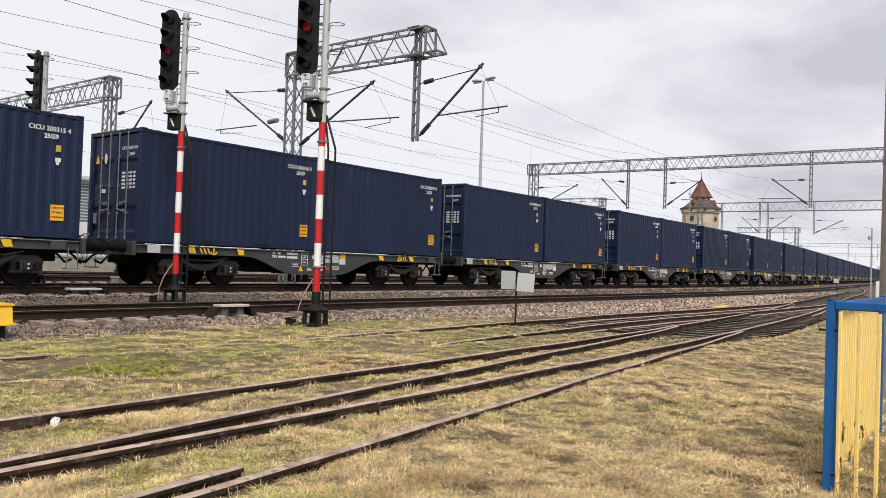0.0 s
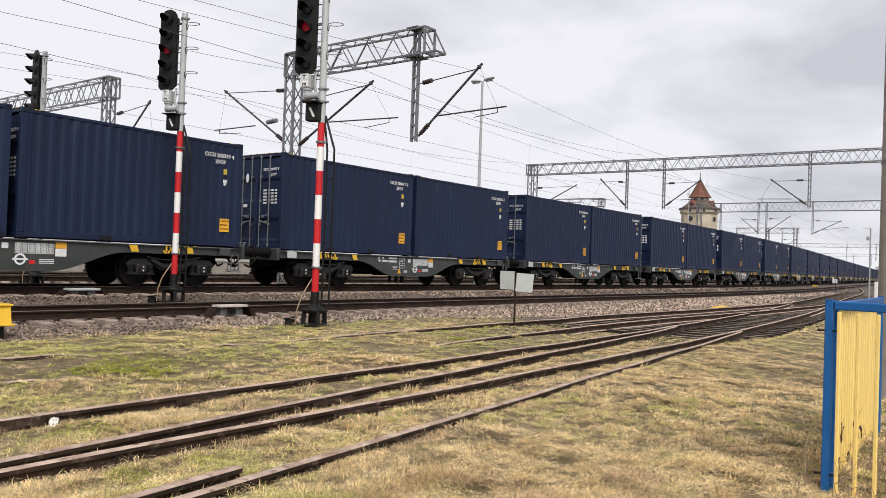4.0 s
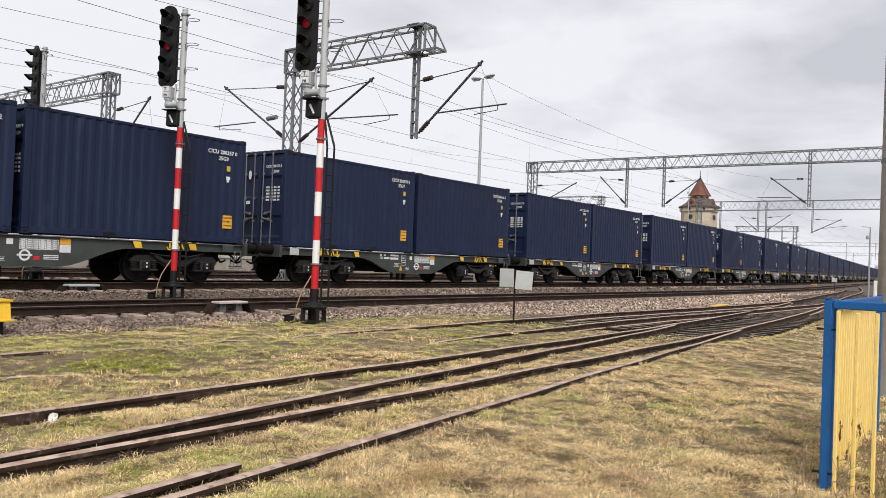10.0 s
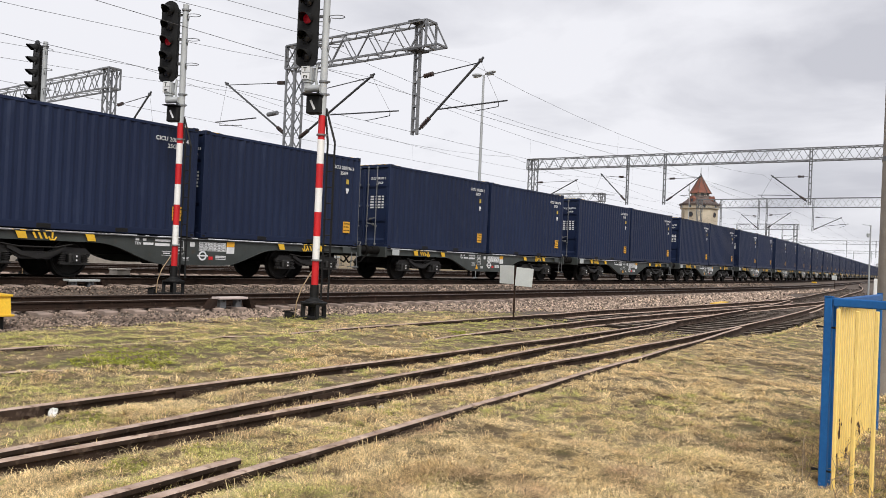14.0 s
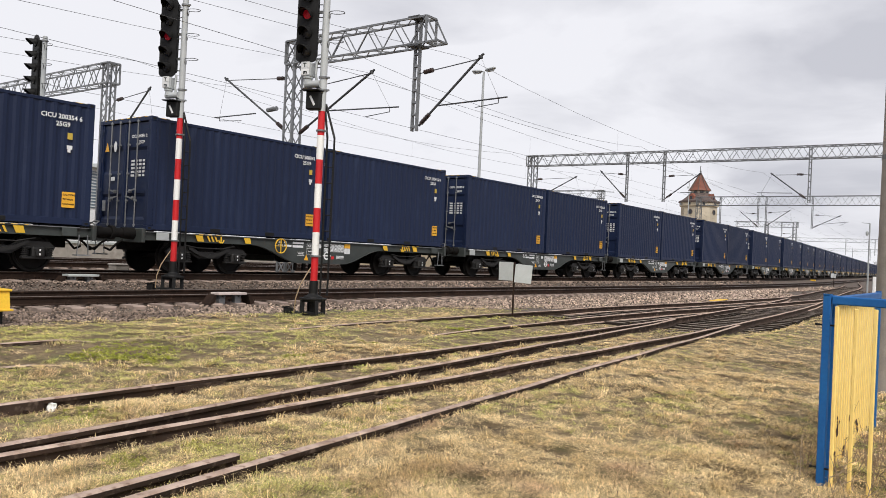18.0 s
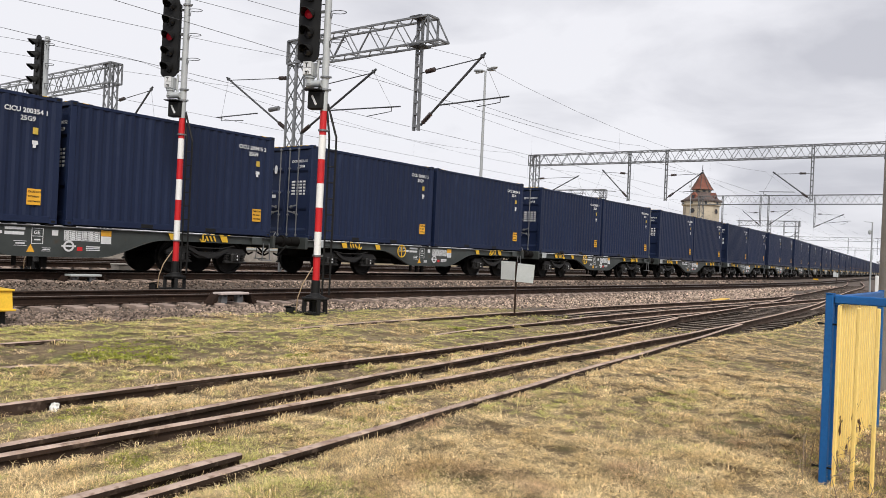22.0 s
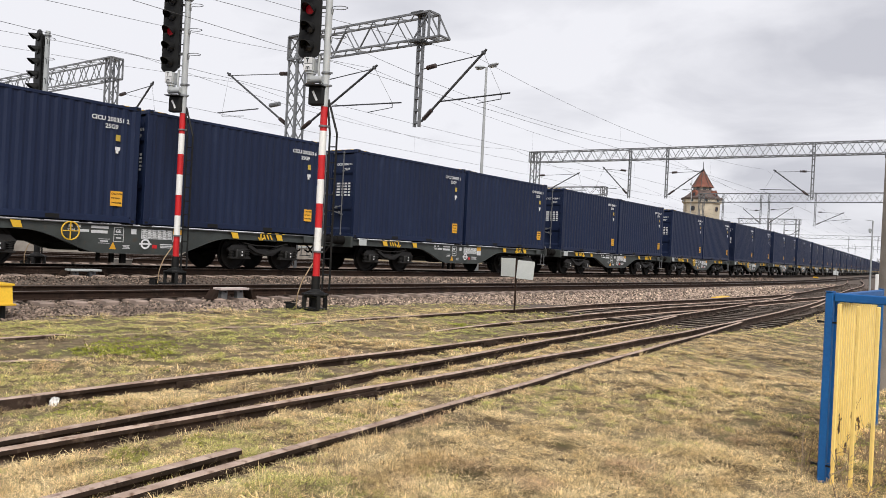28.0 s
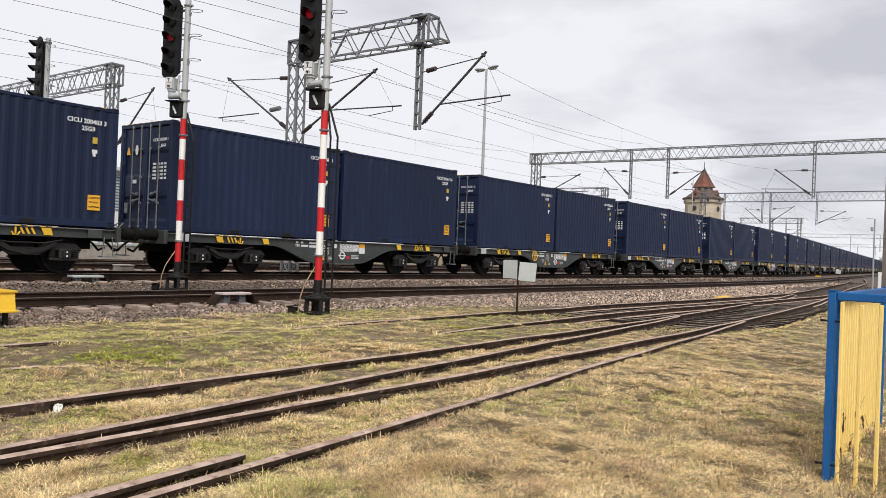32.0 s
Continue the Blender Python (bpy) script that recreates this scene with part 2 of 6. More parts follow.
LOUVRE = mat("blue_grey_sheet_siding", (0.16, 0.20, 0.24), (0.12, 0.15, 0.19), 0.5, 0.2, 1, 0.05)
PANE = mat("dark_window_pane", (0.03, 0.035, 0.04), (0.02, 0.024, 0.03), 0.1, 0, 2, 0)
BARK = mat("grey_winter_bark", (0.10, 0.085, 0.075), (0.07, 0.06, 0.055), 0.9, 0, 3, 0.4)


# ---- mesh helpers ----
class Shape:
    """Vertices and faces of one mesh, put together from simple bodies."""

    def __init__(self):
        self.v, self.f = [], []

    def add(self, verts, faces):
        n = len(self.v)
        self.v += [tuple(p) for p in verts]
        self.f += [tuple(i + n for i in q) for q in faces]
        return self

    def box(self, c, s, m=None, ch=0.0):
        """A box with centre c and size s; ch: chamfer of its edges."""
        hx, hy, hz = s[0] / 2, s[1] / 2, s[2] / 2
        ch = min(ch, hx * 0.9, hy * 0.9, hz * 0.9)
        if ch <= 0:
            v = [(x, y, z) for z in (-hz, hz) for y in (-hy, hy) for x in (-hx, hx)]
            f = [(0, 2, 3, 1), (4, 5, 7, 6), (0, 1, 5, 4), (2, 6, 7, 3), (0, 4, 6, 2), (1, 3, 7, 5)]
        else:
            v, idx = [], {}
            for sz in (-1, 1):
                for sy in (-1, 1):
                    for sx in (-1, 1):
                        for ax in range(3):
                            p = [sx * (hx - ch), sy * (hy - ch), sz * (hz - ch)]
                            p[ax] = (sx * hx, sy * hy, sz * hz)[ax]
                            idx[sx, sy, sz, ax] = len(v)
                            v.append(p)
            f = []
            for ax in range(3):
                b, c2 = (ax + 1) % 3, (ax + 2) % 3
                for s0 in (-1, 1):
                    q = []
                    for sb, sc in ((-1, -1), (1, -1), (1, 1), (-1, 1)):
                        k = [0, 0, 0]
                        k[ax], k[b], k[c2] = s0, sb, sc
                        q.append(idx[k[0], k[1], k[2], ax])
                    f.append(tuple(q) if s0 > 0 else tuple(reversed(q)))
                for sb in (-1, 1):
                    for sc in (-1, 1):
                        q = []
                        for s0, a in ((-1, b), (1, b), (1, c2), (-1, c2)):
                            k = [0, 0, 0]
                            k[ax], k[b], k[c2] = s0, sb, sc
                            q.append(idx[k[0], k[1], k[2], a])
                        f.append(tuple(q) if sb * sc > 0 else tuple(reversed(q)))
            for sx in (-1, 1):
                for sy in (-1, 1):
                    for sz in (-1, 1):
                        q = [idx[sx, sy, sz, a] for a in range(3)]
                        f.append(tuple(q) if sx * sy * sz > 0 else tuple(reversed(q)))
        M = Matrix.Translation(c) @ (m or Matrix())
        return self.add([M @ Vector(p) for p in v], f)

    def rod(self, p, q, r, n=8, r2=None, caps=True):
        """A round bar from p to q."""
        p, q = Vector(p), Vector(q)
        r2 = r if r2 is None else r2
        rot = (q - p).to_track_quat("Z", "Y").to_matrix()
        ring = [Vector((math.cos(2 * math.pi * i / n), math.sin(2 * math.pi * i / n), 0)) for i in range(n)]
        v = [p + rot @ (a * r) for a in ring] + [q + rot @ (a * r2) for a in ring]
        f = [(i, (i + 1) % n, n + (i + 1) % n, n + i) for i in range(n)]
        if caps:
            f += [tuple(range(n - 1, -1, -1)), tuple(range(n, 2 * n))]
        return self.add(v, f)

    def bar(self, p, q, w, h):
        """A square bar from p to q."""
        p, q = Vector(p), Vector(q)
        d = q - p
        return self.box((p + q) / 2, (w, h, d.length), d.to_track_quat("Z", "Y").to_matrix().to_4x4())

    def pipe(self, pts, r, n=8):
        for a, b in zip(pts[:-1], pts[1:]):
            self.rod(a, b, r, n)
        return self

    def lathe(self, prof, n=20, m=None, axis="Z"):
        """A body of revolution: prof is a list of (radius, height)."""
        M = m or Matrix()
        v, f = [], []
        for r, h in prof:
            for i in range(n):
                a = 2 * math.pi * i / n
                v.append(M @ Vector((r * math.cos(a), r * math.sin(a), h)))
        for k in range(len(prof) - 1):
            for i in range(n):
                f.append((k * n + i, k * n + (i + 1) % n, (k + 1) * n + (i + 1) % n, (k + 1) * n + i))
        f += [tuple(range(n - 1, -1, -1)), tuple(range((len(prof) - 1) * n, len(prof) * n))]
        return self.add(v, f)

    def prism(self, poly, a, b, axis=0):
        """The polygon poly drawn out along an axis from a to b."""
        n = len(poly)

        def pt(q, t):
            k = list(q)
            k.insert(axis, t)
            return k
        v = [pt(q, a) for q in poly] + [pt(q, b) for q in poly]
        f = [tuple(range(n - 1, -1, -1)), tuple(range(n, 2 * n))] + [(i, (i + 1) % n, n + (i + 1) % n, n + i) for i in range(n)]
        return self.add(v, f)

    def mesh(self, name, material=None, smooth=False):
        me = bpy.data.meshes.new(name)
        me.from_pydata(self.v, [], self.f)
        bm = bmesh.new()
        bm.from_mesh(me)
        bmesh.ops.recalc_face_normals(bm, faces=bm.faces)
        bm.to_mesh(me)
        bm.free()
        if material:
            me.materials.append(material)
        if smooth:
            me.shade_smooth()
            me.set_sharp_from_angle(angle=radians(35))
        return me


def part(name, shape, material, parent=None, label="", smooth=False, at=None):
    """One mesh object, under a thing or a part."""
    ob = new(name, shape if isinstance(shape, bpy.types.Mesh) else shape.mesh(name, material, smooth))
    if parent:
        ob.parent = parent
    if at is not None:
        ob.matrix_basis = at
    if label:
        ob["label"] = label
    return ob


def thing(name, label, category, group="", kind="", at=None):
    ob = new(name)
    ob.empty_display_size = 0.1
    if at is not None:
        ob.matrix_basis = at
    return tagged(ob, label, category, group, kind)


def grid_mesh(name, verts, faces, material):
    """A large mesh from arrays: all faces with the same number of corners."""
    me = bpy.data.meshes.new(name)
    verts, faces = np.asarray(verts, dtype=np.float32), np.asarray(faces, dtype=np.int32)
    k = faces.shape[1]
    me.vertices.add(len(verts))
    me.vertices.foreach_set("co", verts.ravel())
    me.loops.add(faces.size)
    me.loops.foreach_set("vertex_index", faces.ravel())
    me.polygons.add(len(faces))
    me.polygons.foreach_set("loop_start", np.arange(0, faces.size, k, dtype=np.int32))
    me.update(calc_edges=True)
    me.materials.append(material)
    return me


LETTERS = {}


def letters(text, size, material):
    """Flat lettering in the XY plane, baseline at the origin, as a mesh."""
    key = (text, size, material.name)
    if key not in LETTERS:
        cu = bpy.data.curves.new("lettering", "FONT")
        cu.body, cu.size, cu.extrude, cu.resolution_u, cu.offset = text, size, 0.002, 2, size * 0.022
        ob = new("lettering_source", cu)
        bpy.context.view_layer.update()
        me = bpy.data.meshes.new_from_object(ob.evaluated_get(bpy.context.evaluated_depsgraph_get()))
        bpy.data.objects.remove(ob)
        me.materials.clear()
        me.materials.append(material)
        LETTERS[key] = me
    return LETTERS[key]


# ---- plan: the tracks run along +Y and swing gently to the left far off ----
BEND_FROM, BEND, BEND_LEN = 33.4, 0.00192, 60.0


def bend(y):
    t = min(max(y - BEND_FROM, 0), BEND_LEN)
    return BEND * t * t / 2 + BEND * BEND_LEN * max(y - BEND_FROM - BEND_LEN, 0)


def heading(y):
    return BEND * min(max(y - BEND_FROM, 0), BEND_LEN)


RAIL_E, RAIL_D, RAIL_C, RAIL_A = 0.08, -0.20, -0.25, -0.42   # heights of the rail heads
X_G, X_F, X_E, X_D = -31.0, -26.5, -19.25, -15.45                 # track centres


def profile(u):
    """Height of the ground across the tracks."""
    pts = ((-400, -1.0), (-60, -0.3), (-40, -0.15), (-17.7, -0.14), (-17.0, -0.41), (-14.35, -0.43), (-13.95, -0.475), (-12.9, -0.48), (-9.8, -0.44), (-7.0, -0.425),
           (-3.2, -0.44), (0, -0.60), (6, -0.66), (60, -0.7), (400, -1.2))
    for (a, za), (b, zb) in zip(pts[:-1], pts[1:]):
        if u <= b:
            return za + (zb - za) * max(0, (u - a) / (b - a))
    return pts[-1][1]


KEYS_A = [(-8, -5.4), (2.5, -5.74), (5, -5.826), (8, -5.954), (12, -6.151), (16, -6.36), (20, -6.58), (26, -6.98), (32, -7.55), (38, -8.4), (46, -9.5), (56, -10.9)]
KEYS_B = [(-8, -3.25), (2.5, -4.503), (4.4, -4.728), (6.6, -4.985), (11, -5.492), (14.3, -5.864), (18.4, -6.34), (21.6, -6.8)]
KEYS_C = [(-8, -9.3), (8, -9.08), (12, -9.04), (15, -8.93), (20, -8.75), (25, -8.62), (31, -8.58), (38, -8.68), (46, -9.5), (56, -10.9)]
KEYS_X = [(38, -8.68), (42, -9.05), (56, -10.85), (72, -12.8), (88, -15.3), (108, -18.9), (128, -22.3), (150, -25.6)]


def climb(y):
    """The outer sidings lie lower and rise to the points; for arrays."""
    t = np.clip((y - 14) / 20, 0, 1)
    return 0.12 * t * t * (3 - 2 * t)


def relief(x, y):
    """The dip of the outer sidings, earth banked against the outer rail, and the open bed of the points; for arrays."""
    dip = (climb(y) - 0.12) * 0.85 * np.clip((x + 9.2) / 2.2, 0, 1) * np.clip((0.3 - x) / 3.4, 0, 1)
    ya, xa = [k[0] for k in KEYS_A], [k[1] for k in KEYS_A]
    yb, xb = [k[0] for k in KEYS_B], [k[1] for k in KEYS_B]
    outer = np.where(y < 18.4, np.interp(y, yb, xb), np.interp(y, ya, xa)) + 0.76
    d = x - outer
    bank = 0.06 * np.clip((d + 0.02) / 0.08, 0, 1) * np.clip(1.6 - d, 0, 1) * np.clip((22 - y) / 6, 0, 1)
    a = np.abs(x - np.interp(y, ya, xa))
    c = np.abs(x - np.interp(y, [k[0] for k in KEYS_C], [k[1] for k in KEYS_C]))
    bed = -0.125 * np.clip((1.75 - np.minimum(a, c)) / 0.35, 0, 1) * np.clip((y - 15) / 5, 0, 1) * np.clip((60 - y) / 5, 0, 1)
    return dip + bank + bed


def ground_z(x, y):
    near = max(0, 1 - abs(y - 15) / 60)
    return profile(x + bend(y)) + (float(relief(np.float64(x), np.float64(y))) if -14 < x < 3 and -9 < y < 60 else 0.0) + near * 0.03 * noise.noise((x * 0.7, y * 0.7, 0)) * (1 if x + bend(y) > -13 else 0.4)


def build_ground():
    us = [-3000, -1500, -700, -300, -120, -80, -60, -50, -40, -35, -30, -27, -24, -22] + [-20 + 0.25 * i for i in range(105)] + [7, 9, 12, 16, 22, 30, 45, 70, 120, 300, 700, 1500, 3000]
    ys = [-1500, -600, -250, -120, -60, -30, -16, -8, -4, -2] + [0.5 * i - 1 for i in range(110)] + [56, 60, 66, 72, 80, 90, 100, 115, 130, 150, 180, 220, 280, 360, 500, 800, 1400, 3000]
    verts = [(u - bend(min(y, 400)), y, ground_z(u - bend(min(y, 400)), y) if abs(u) < 200 and abs(y) < 500 else profile(max(min(u, 400), -400))) for y in ys for u in us]
    nu = len(us)
    faces = [(j * nu + i, j * nu + i + 1, (j + 1) * nu + i + 1, (j + 1) * nu + i) for j in range(len(ys) - 1) for i in range(nu - 1)]
    me = grid_mesh("ground", verts, faces, EARTH)
    me.materials.append(BALLAST)
    rng = random.Random(3)
    idx = []
    for j in range(len(ys) - 1):
        for i in range(nu - 1):
            u = us[i] + 0.125 + rng.uniform(-0.25, 0.25)
            y = ys[j]
            ball = -34 < u < -12.3 or (y > 17 and -12.3 <= u < -7.0 + (y - 17) * 0.02) or (y > 34 and u < -4 and u > -34)
            idx.append(1 if ball else 0)
    me.polygons.foreach_set("material_index", idx)
    me.shade_smooth()
    tagged(part("ground", me, EARTH), "earth with dry grass and ballast stone round the tracks", "ground", kind="structure")


build_ground()


# ---- tracks ----
def rail_section(h):
    """Half outline of a flat-bottomed rail of height h, head on top."""
    return [(-0.070, -h), (0.070, -h), (0.070, -h + 0.012), (0.012, -h + 0.030), (0.010, -0.045), (0.034, -0.036), (0.036, -0.008), (0.028, 0.0), (-0.028, 0.0), (-0.036, -0.008), (-0.034, -0.036), (-0.010, -0.045), (-0.012, -h + 0.030), (-0.070, -h + 0.012)]


def rail(name, line, top, h, head, parent, label="", sides=None):
    """A rail along line, a list of (x, y, dz); its head wears another surface."""
    sec = rail_section(h)
    n = len(sec)
    v, f = [], []
    for k, (x, y, dz) in enumerate(line):
        a = Vector(line[max(k - 1, 0)][:2])
        b = Vector(line[min(k + 1, len(line) - 1)][:2])
        d = (b - a).normalized()
        side = Vector((d.y, -d.x))
        for sx, sz in sec:
            v.append((x + side.x * sx, y + side.y * sx, top + dz + sz))
    for k in range(len(line) - 1):
        for i in range(n):
            f.append((k * n + i, k * n + (i + 1) % n, (k + 1) * n + (i + 1) % n, (k + 1) * n + i))
    f.append(tuple(range(n - 1, -1, -1)))
    f.append(tuple(range((len(line) - 1) * n, len(line) * n)))
    s = Shape().add(v, f)
    me = s.mesh(name, sides or RUSTRAIL)
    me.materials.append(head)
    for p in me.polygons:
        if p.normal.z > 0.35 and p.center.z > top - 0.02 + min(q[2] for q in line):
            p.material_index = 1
    return part(name, me, None, parent, label)


def spaced(a, b, near=1.0, far=6.0):
    """Stations from a to b, close together near the camera."""
    out, y = [], a
    while y < b:
        out.append(y)
        y += near if -10 < y < 110 else far
    return out + [b]


def main_track(name, x0, top, label, y0=-160, y1=420, sleepers=(2, 60)):
    tr = thing(name, label, "railway track", "main line tracks", kind="structure")
    for s in (-0.7535, 0.7535):
        rail("rail", [(x0 + s - bend(y), y, 0) for y in spaced(y0, y1, 2.0, 10.0)], top, 0.165, RAILTOP_USED, tr)
    sl = Shape()
    sl.prism([(-1.3, -0.19), (1.3, -0.19), (1.3, -0.03), (1.26, -0.01), (0.55, -0.0), (0.4, -0.05), (-0.4, -0.05), (-0.55, 0.0), (-1.26, -0.01), (-1.3, -0.03)], -0.13, 0.13, 1)
    me = sl.mesh("sleeper", SLEEPER_C)
    clip = Shape()
    for s in (-0.7535, 0.7535):
        for e in (-1, 1):
            clip.pipe([(s + e * 0.17, -0.05, 0.0), (s + e * 0.16, -0.05, 0.05), (s + e * 0.09, -0.03, 0.045), (s + e * 0.09, 0.03, 0.045), (s + e * 0.16, 0.05, 0.05), (s + e * 0.17, 0.05, 0.0)], 0.011, 5)
    cm = clip.mesh("rail_clip", RUSTRAIL)
    y = sleepers[0]
    while y < sleepers[1]:
        at = pose(x0 - bend(y), y, top - 0.165, 0, 0, math.degrees(heading(y)))
        ob = part("sleeper", me, None, tr, at=at)
        part("rail_clips", cm, None, ob)
        y += 0.62
    return tr


main_track("main_track_near", X_D, RAIL_D, "main line track with brown rails on concrete sleepers")
main_track("main_track_train", X_E, RAIL_E, "main line track on which the container train runs")
main_track("main_track_far", X_F, RAIL_E, "main line track behind the container train", sleepers=(8, 30))
main_track("main_track_rear", X_G, RAIL_E, "rearmost main line track behind the container train", sleepers=(8, 10))


def smooth_line(keys, ys):
    """x at each y through a few key points (y, x), smoothly."""
    ky, kx = np.array([k[0] for k in keys]), np.array([k[1] for k in keys])
    m = np.gradient(kx, ky)
    out = []
    for y in ys:
        i = int(np.clip(np.searchsorted(ky, y) - 1, 0, len(ky) - 2))
        h = ky[i + 1] - ky[i]
        t = (y - ky[i]) / h
        out.append((2 * t**3 - 3 * t**2 + 1) * kx[i] + (t**3 - 2 * t**2 + t) * h * m[i] + (-2 * t**3 + 3 * t**2) * kx[i + 1] + (t**3 - t**2) * h * m[i + 1])
    return out


def buried(y, s):
    """How deep the old middle siding lies in the turf; a few lengths still show."""
    if s < 0:
        depth = np.interp(y, (5.2, 5.6, 6.1, 6.8, 7.3, 7.8, 8.3, 9.2, 12, 15, 18, 20.5), (0.09, 0.16, 0.13, 0.16, 0.11, 0.11, 0.15, 0.105, 0.08, 0.05, 0.02, 0))
    else:
        depth = np.interp(y, (4.3, 4.7, 10.2, 11.2, 13, 15, 18, 20.5), (0.14, 0.22, 0.20, 0.155, 0.11, 0.07, 0.02, 0))
    return float(depth) + 0.015 * noise.noise((y * 0.9, s * 3, 7.3)) * (1 if y < 18 else 0)


def siding(name, keys, top, y0, y1, label, head, sleepers, offsets=(-0.7535, 0.7535), sink=None):
    tr = thing(name, label, "railway track", "siding tracks", kind="structure")
    ys = list(np.arange(y0, y1, 0.5)) + [y1]
    xs = smooth_line(keys, ys)
    for s in offsets:
        line = []
        for k, (x, y) in enumerate(zip(xs, ys)):
            j0, j1 = max(k - 1, 0), min(k + 1, len(xs) - 1)
            d = Vector((xs[j1] - xs[j0], ys[j1] - ys[j0])).normalized()
            line.append((x + d.y * s, y - d.x * s, (float(climb(y)) if top < -0.4 else 0.0) + 0.012 * noise.noise((y * 0.5, s, 2)) - (buried(y, s) if sink else 0)))
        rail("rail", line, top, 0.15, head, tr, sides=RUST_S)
    sl = Shape().box((0, 0, -0.07), (2.5, 0.25, 0.15), ch=0.015).mesh("sleeper", SLEEPER_W)
    # lit tops and shaded sides are put into the two colours
    sl.materials.append(SLEEPER_LIT_TOP)
    for p in sl.polygons:
        p.material_index = 1 if p.normal.z > 0.9 else 0
    y = sleepers[0]
    rng = random.Random(5)
    while y < sleepers[1]:
        x = smooth_line(keys, [y])[0]
        dx = smooth_line(keys, [y + 0.5])[0] - x
        part("sleeper", sl, None, tr, at=pose(x + rng.uniform(-.05, .05), y, top + (float(climb(y)) if top < -0.4 else 0.0) - 0.158 + rng.uniform(-.012, .0), 0, 0, math.degrees(math.atan2(-dx, 0.5)) + rng.uniform(-2, 2)))
        y += 0.65
    return tr


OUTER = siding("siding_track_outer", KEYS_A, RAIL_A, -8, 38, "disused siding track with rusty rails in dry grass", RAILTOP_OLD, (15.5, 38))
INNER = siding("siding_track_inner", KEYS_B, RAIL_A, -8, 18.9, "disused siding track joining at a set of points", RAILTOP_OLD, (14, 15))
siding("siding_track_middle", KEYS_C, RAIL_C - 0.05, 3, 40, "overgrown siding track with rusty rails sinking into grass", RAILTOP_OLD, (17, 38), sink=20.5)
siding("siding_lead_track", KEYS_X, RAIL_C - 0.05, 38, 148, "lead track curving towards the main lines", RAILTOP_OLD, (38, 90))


def fishplate(parent, keys, off, y, side, L=0.6, h=0.09):
    """A joint bar bolted to the web of a rail."""
    x = smooth_line(keys, [y])[0]
    a = math.degrees(math.atan2(-(smooth_line(keys, [y + 0.5])[0] - x), 0.5))
    p = part("fishplate", Shape().box((off + side * 0.03, 0, -0.085), (0.022, L, h), ch=0.004), RUST_S, parent, at=Matrix.Translation((x, y, RAIL_A)) @ pose(0, 0, 0, 0, 0, a))
    for q in (-0.36, -0.12, 0.12, 0.36):
        part("bolt", Shape().rod((off + side * 0.04, q * L, -0.085), (off + side * 0.07, q * L, -0.085), 0.018, 6), RUSTRAIL, p)


for y, keys, off, tr in ((4.8, KEYS_A, -0.7535, OUTER), (5.35, KEYS_A, 0.7535, OUTER), (10.3, KEYS_A, -0.7535, OUTER), (5.7, KEYS_B, -0.7535, INNER), (8.5, KEYS_B, 0.7535, INNER), (4.9, KEYS_B, 0.7535, INNER)):
    fishplate(tr, keys, off, y, 1)
fishplate(OUTER, KEYS_A, 0.7535, 5.66, 1, 0.42, 0.06)
fishplate(OUTER, KEYS_A, -0.7535, 2.69, 1, 1.1, 0.145)
# a short loose rail beside the outer rail
stub_x = smooth_line(KEYS_B, [1.3, 3.3])
rail("check_rail", [(stub_x[0] + 0.7535 - 0.27, 1.3, 0), (stub_x[1] + 0.7535 - 0.27, 3.3, 0)], RAIL_A - 0.01, 0.14, RAILTOP_OLD, INNER, "short dull rail end", RUST_S)


def rail_fixings(parent, keys, off, y0, y1, seed):
    """Base plates and screws on the near foot of an old rail."""
    rng = random.Random(seed)
    plate = Shape().box((0, 0, 0), (0.13, 0.16, 0.022), ch=0.005).mesh("base_plate", RUST_S)
    screw = Shape().rod((0, 0, 0), (0, 0, 0.035), 0.017, 6).rod((0, 0, 0.016), (0, 0, 0.026), 0.028, 10).mesh("rail_screw", RUSTRAIL)
    y = y0
    while y < y1:
        if rng.random() < 0.8:
            x = smooth_line(keys, [y])[0] + off
            p = part("base_plate", plate, None, parent, at=pose(x + 0.10, y, RAIL_A - 0.133, rng.uniform(-3, 3), rng.uniform(-3, 3), rng.uniform(-4, 4)))
            part("rail_screw", screw, None, p, at=pose(0.0, rng.uniform(-0.02, 0.02), 0.012))
        y += 0.64


rail_fixings(OUTER, KEYS_A, -0.7535, 2.2, 14, 1)
rail_fixings(OUTER, KEYS_A, 0.7535, 2.4, 14, 2)
rail_fixings(INNER, KEYS_B, -0.7535, 2.0, 13, 3)
rail_fixings(INNER, KEYS_B, 0.7535, 2.6, 13, 4)


# ---- the train: wagons, and two containers on each ----
PITCH, GAP = 13.80, 0.20           # from wagon to wagon; between the two boxes of a wagon
BOX_L, BOX_W, BOX_H = 6.058, 2.438, 2.896
FLOOR = 1.10                       # underside of the boxes over the rail heads
FIRST, LAST = -11, 22              # wagons, counted from the camera's side
START = 17.158                     # middle of wagon 1 at the start


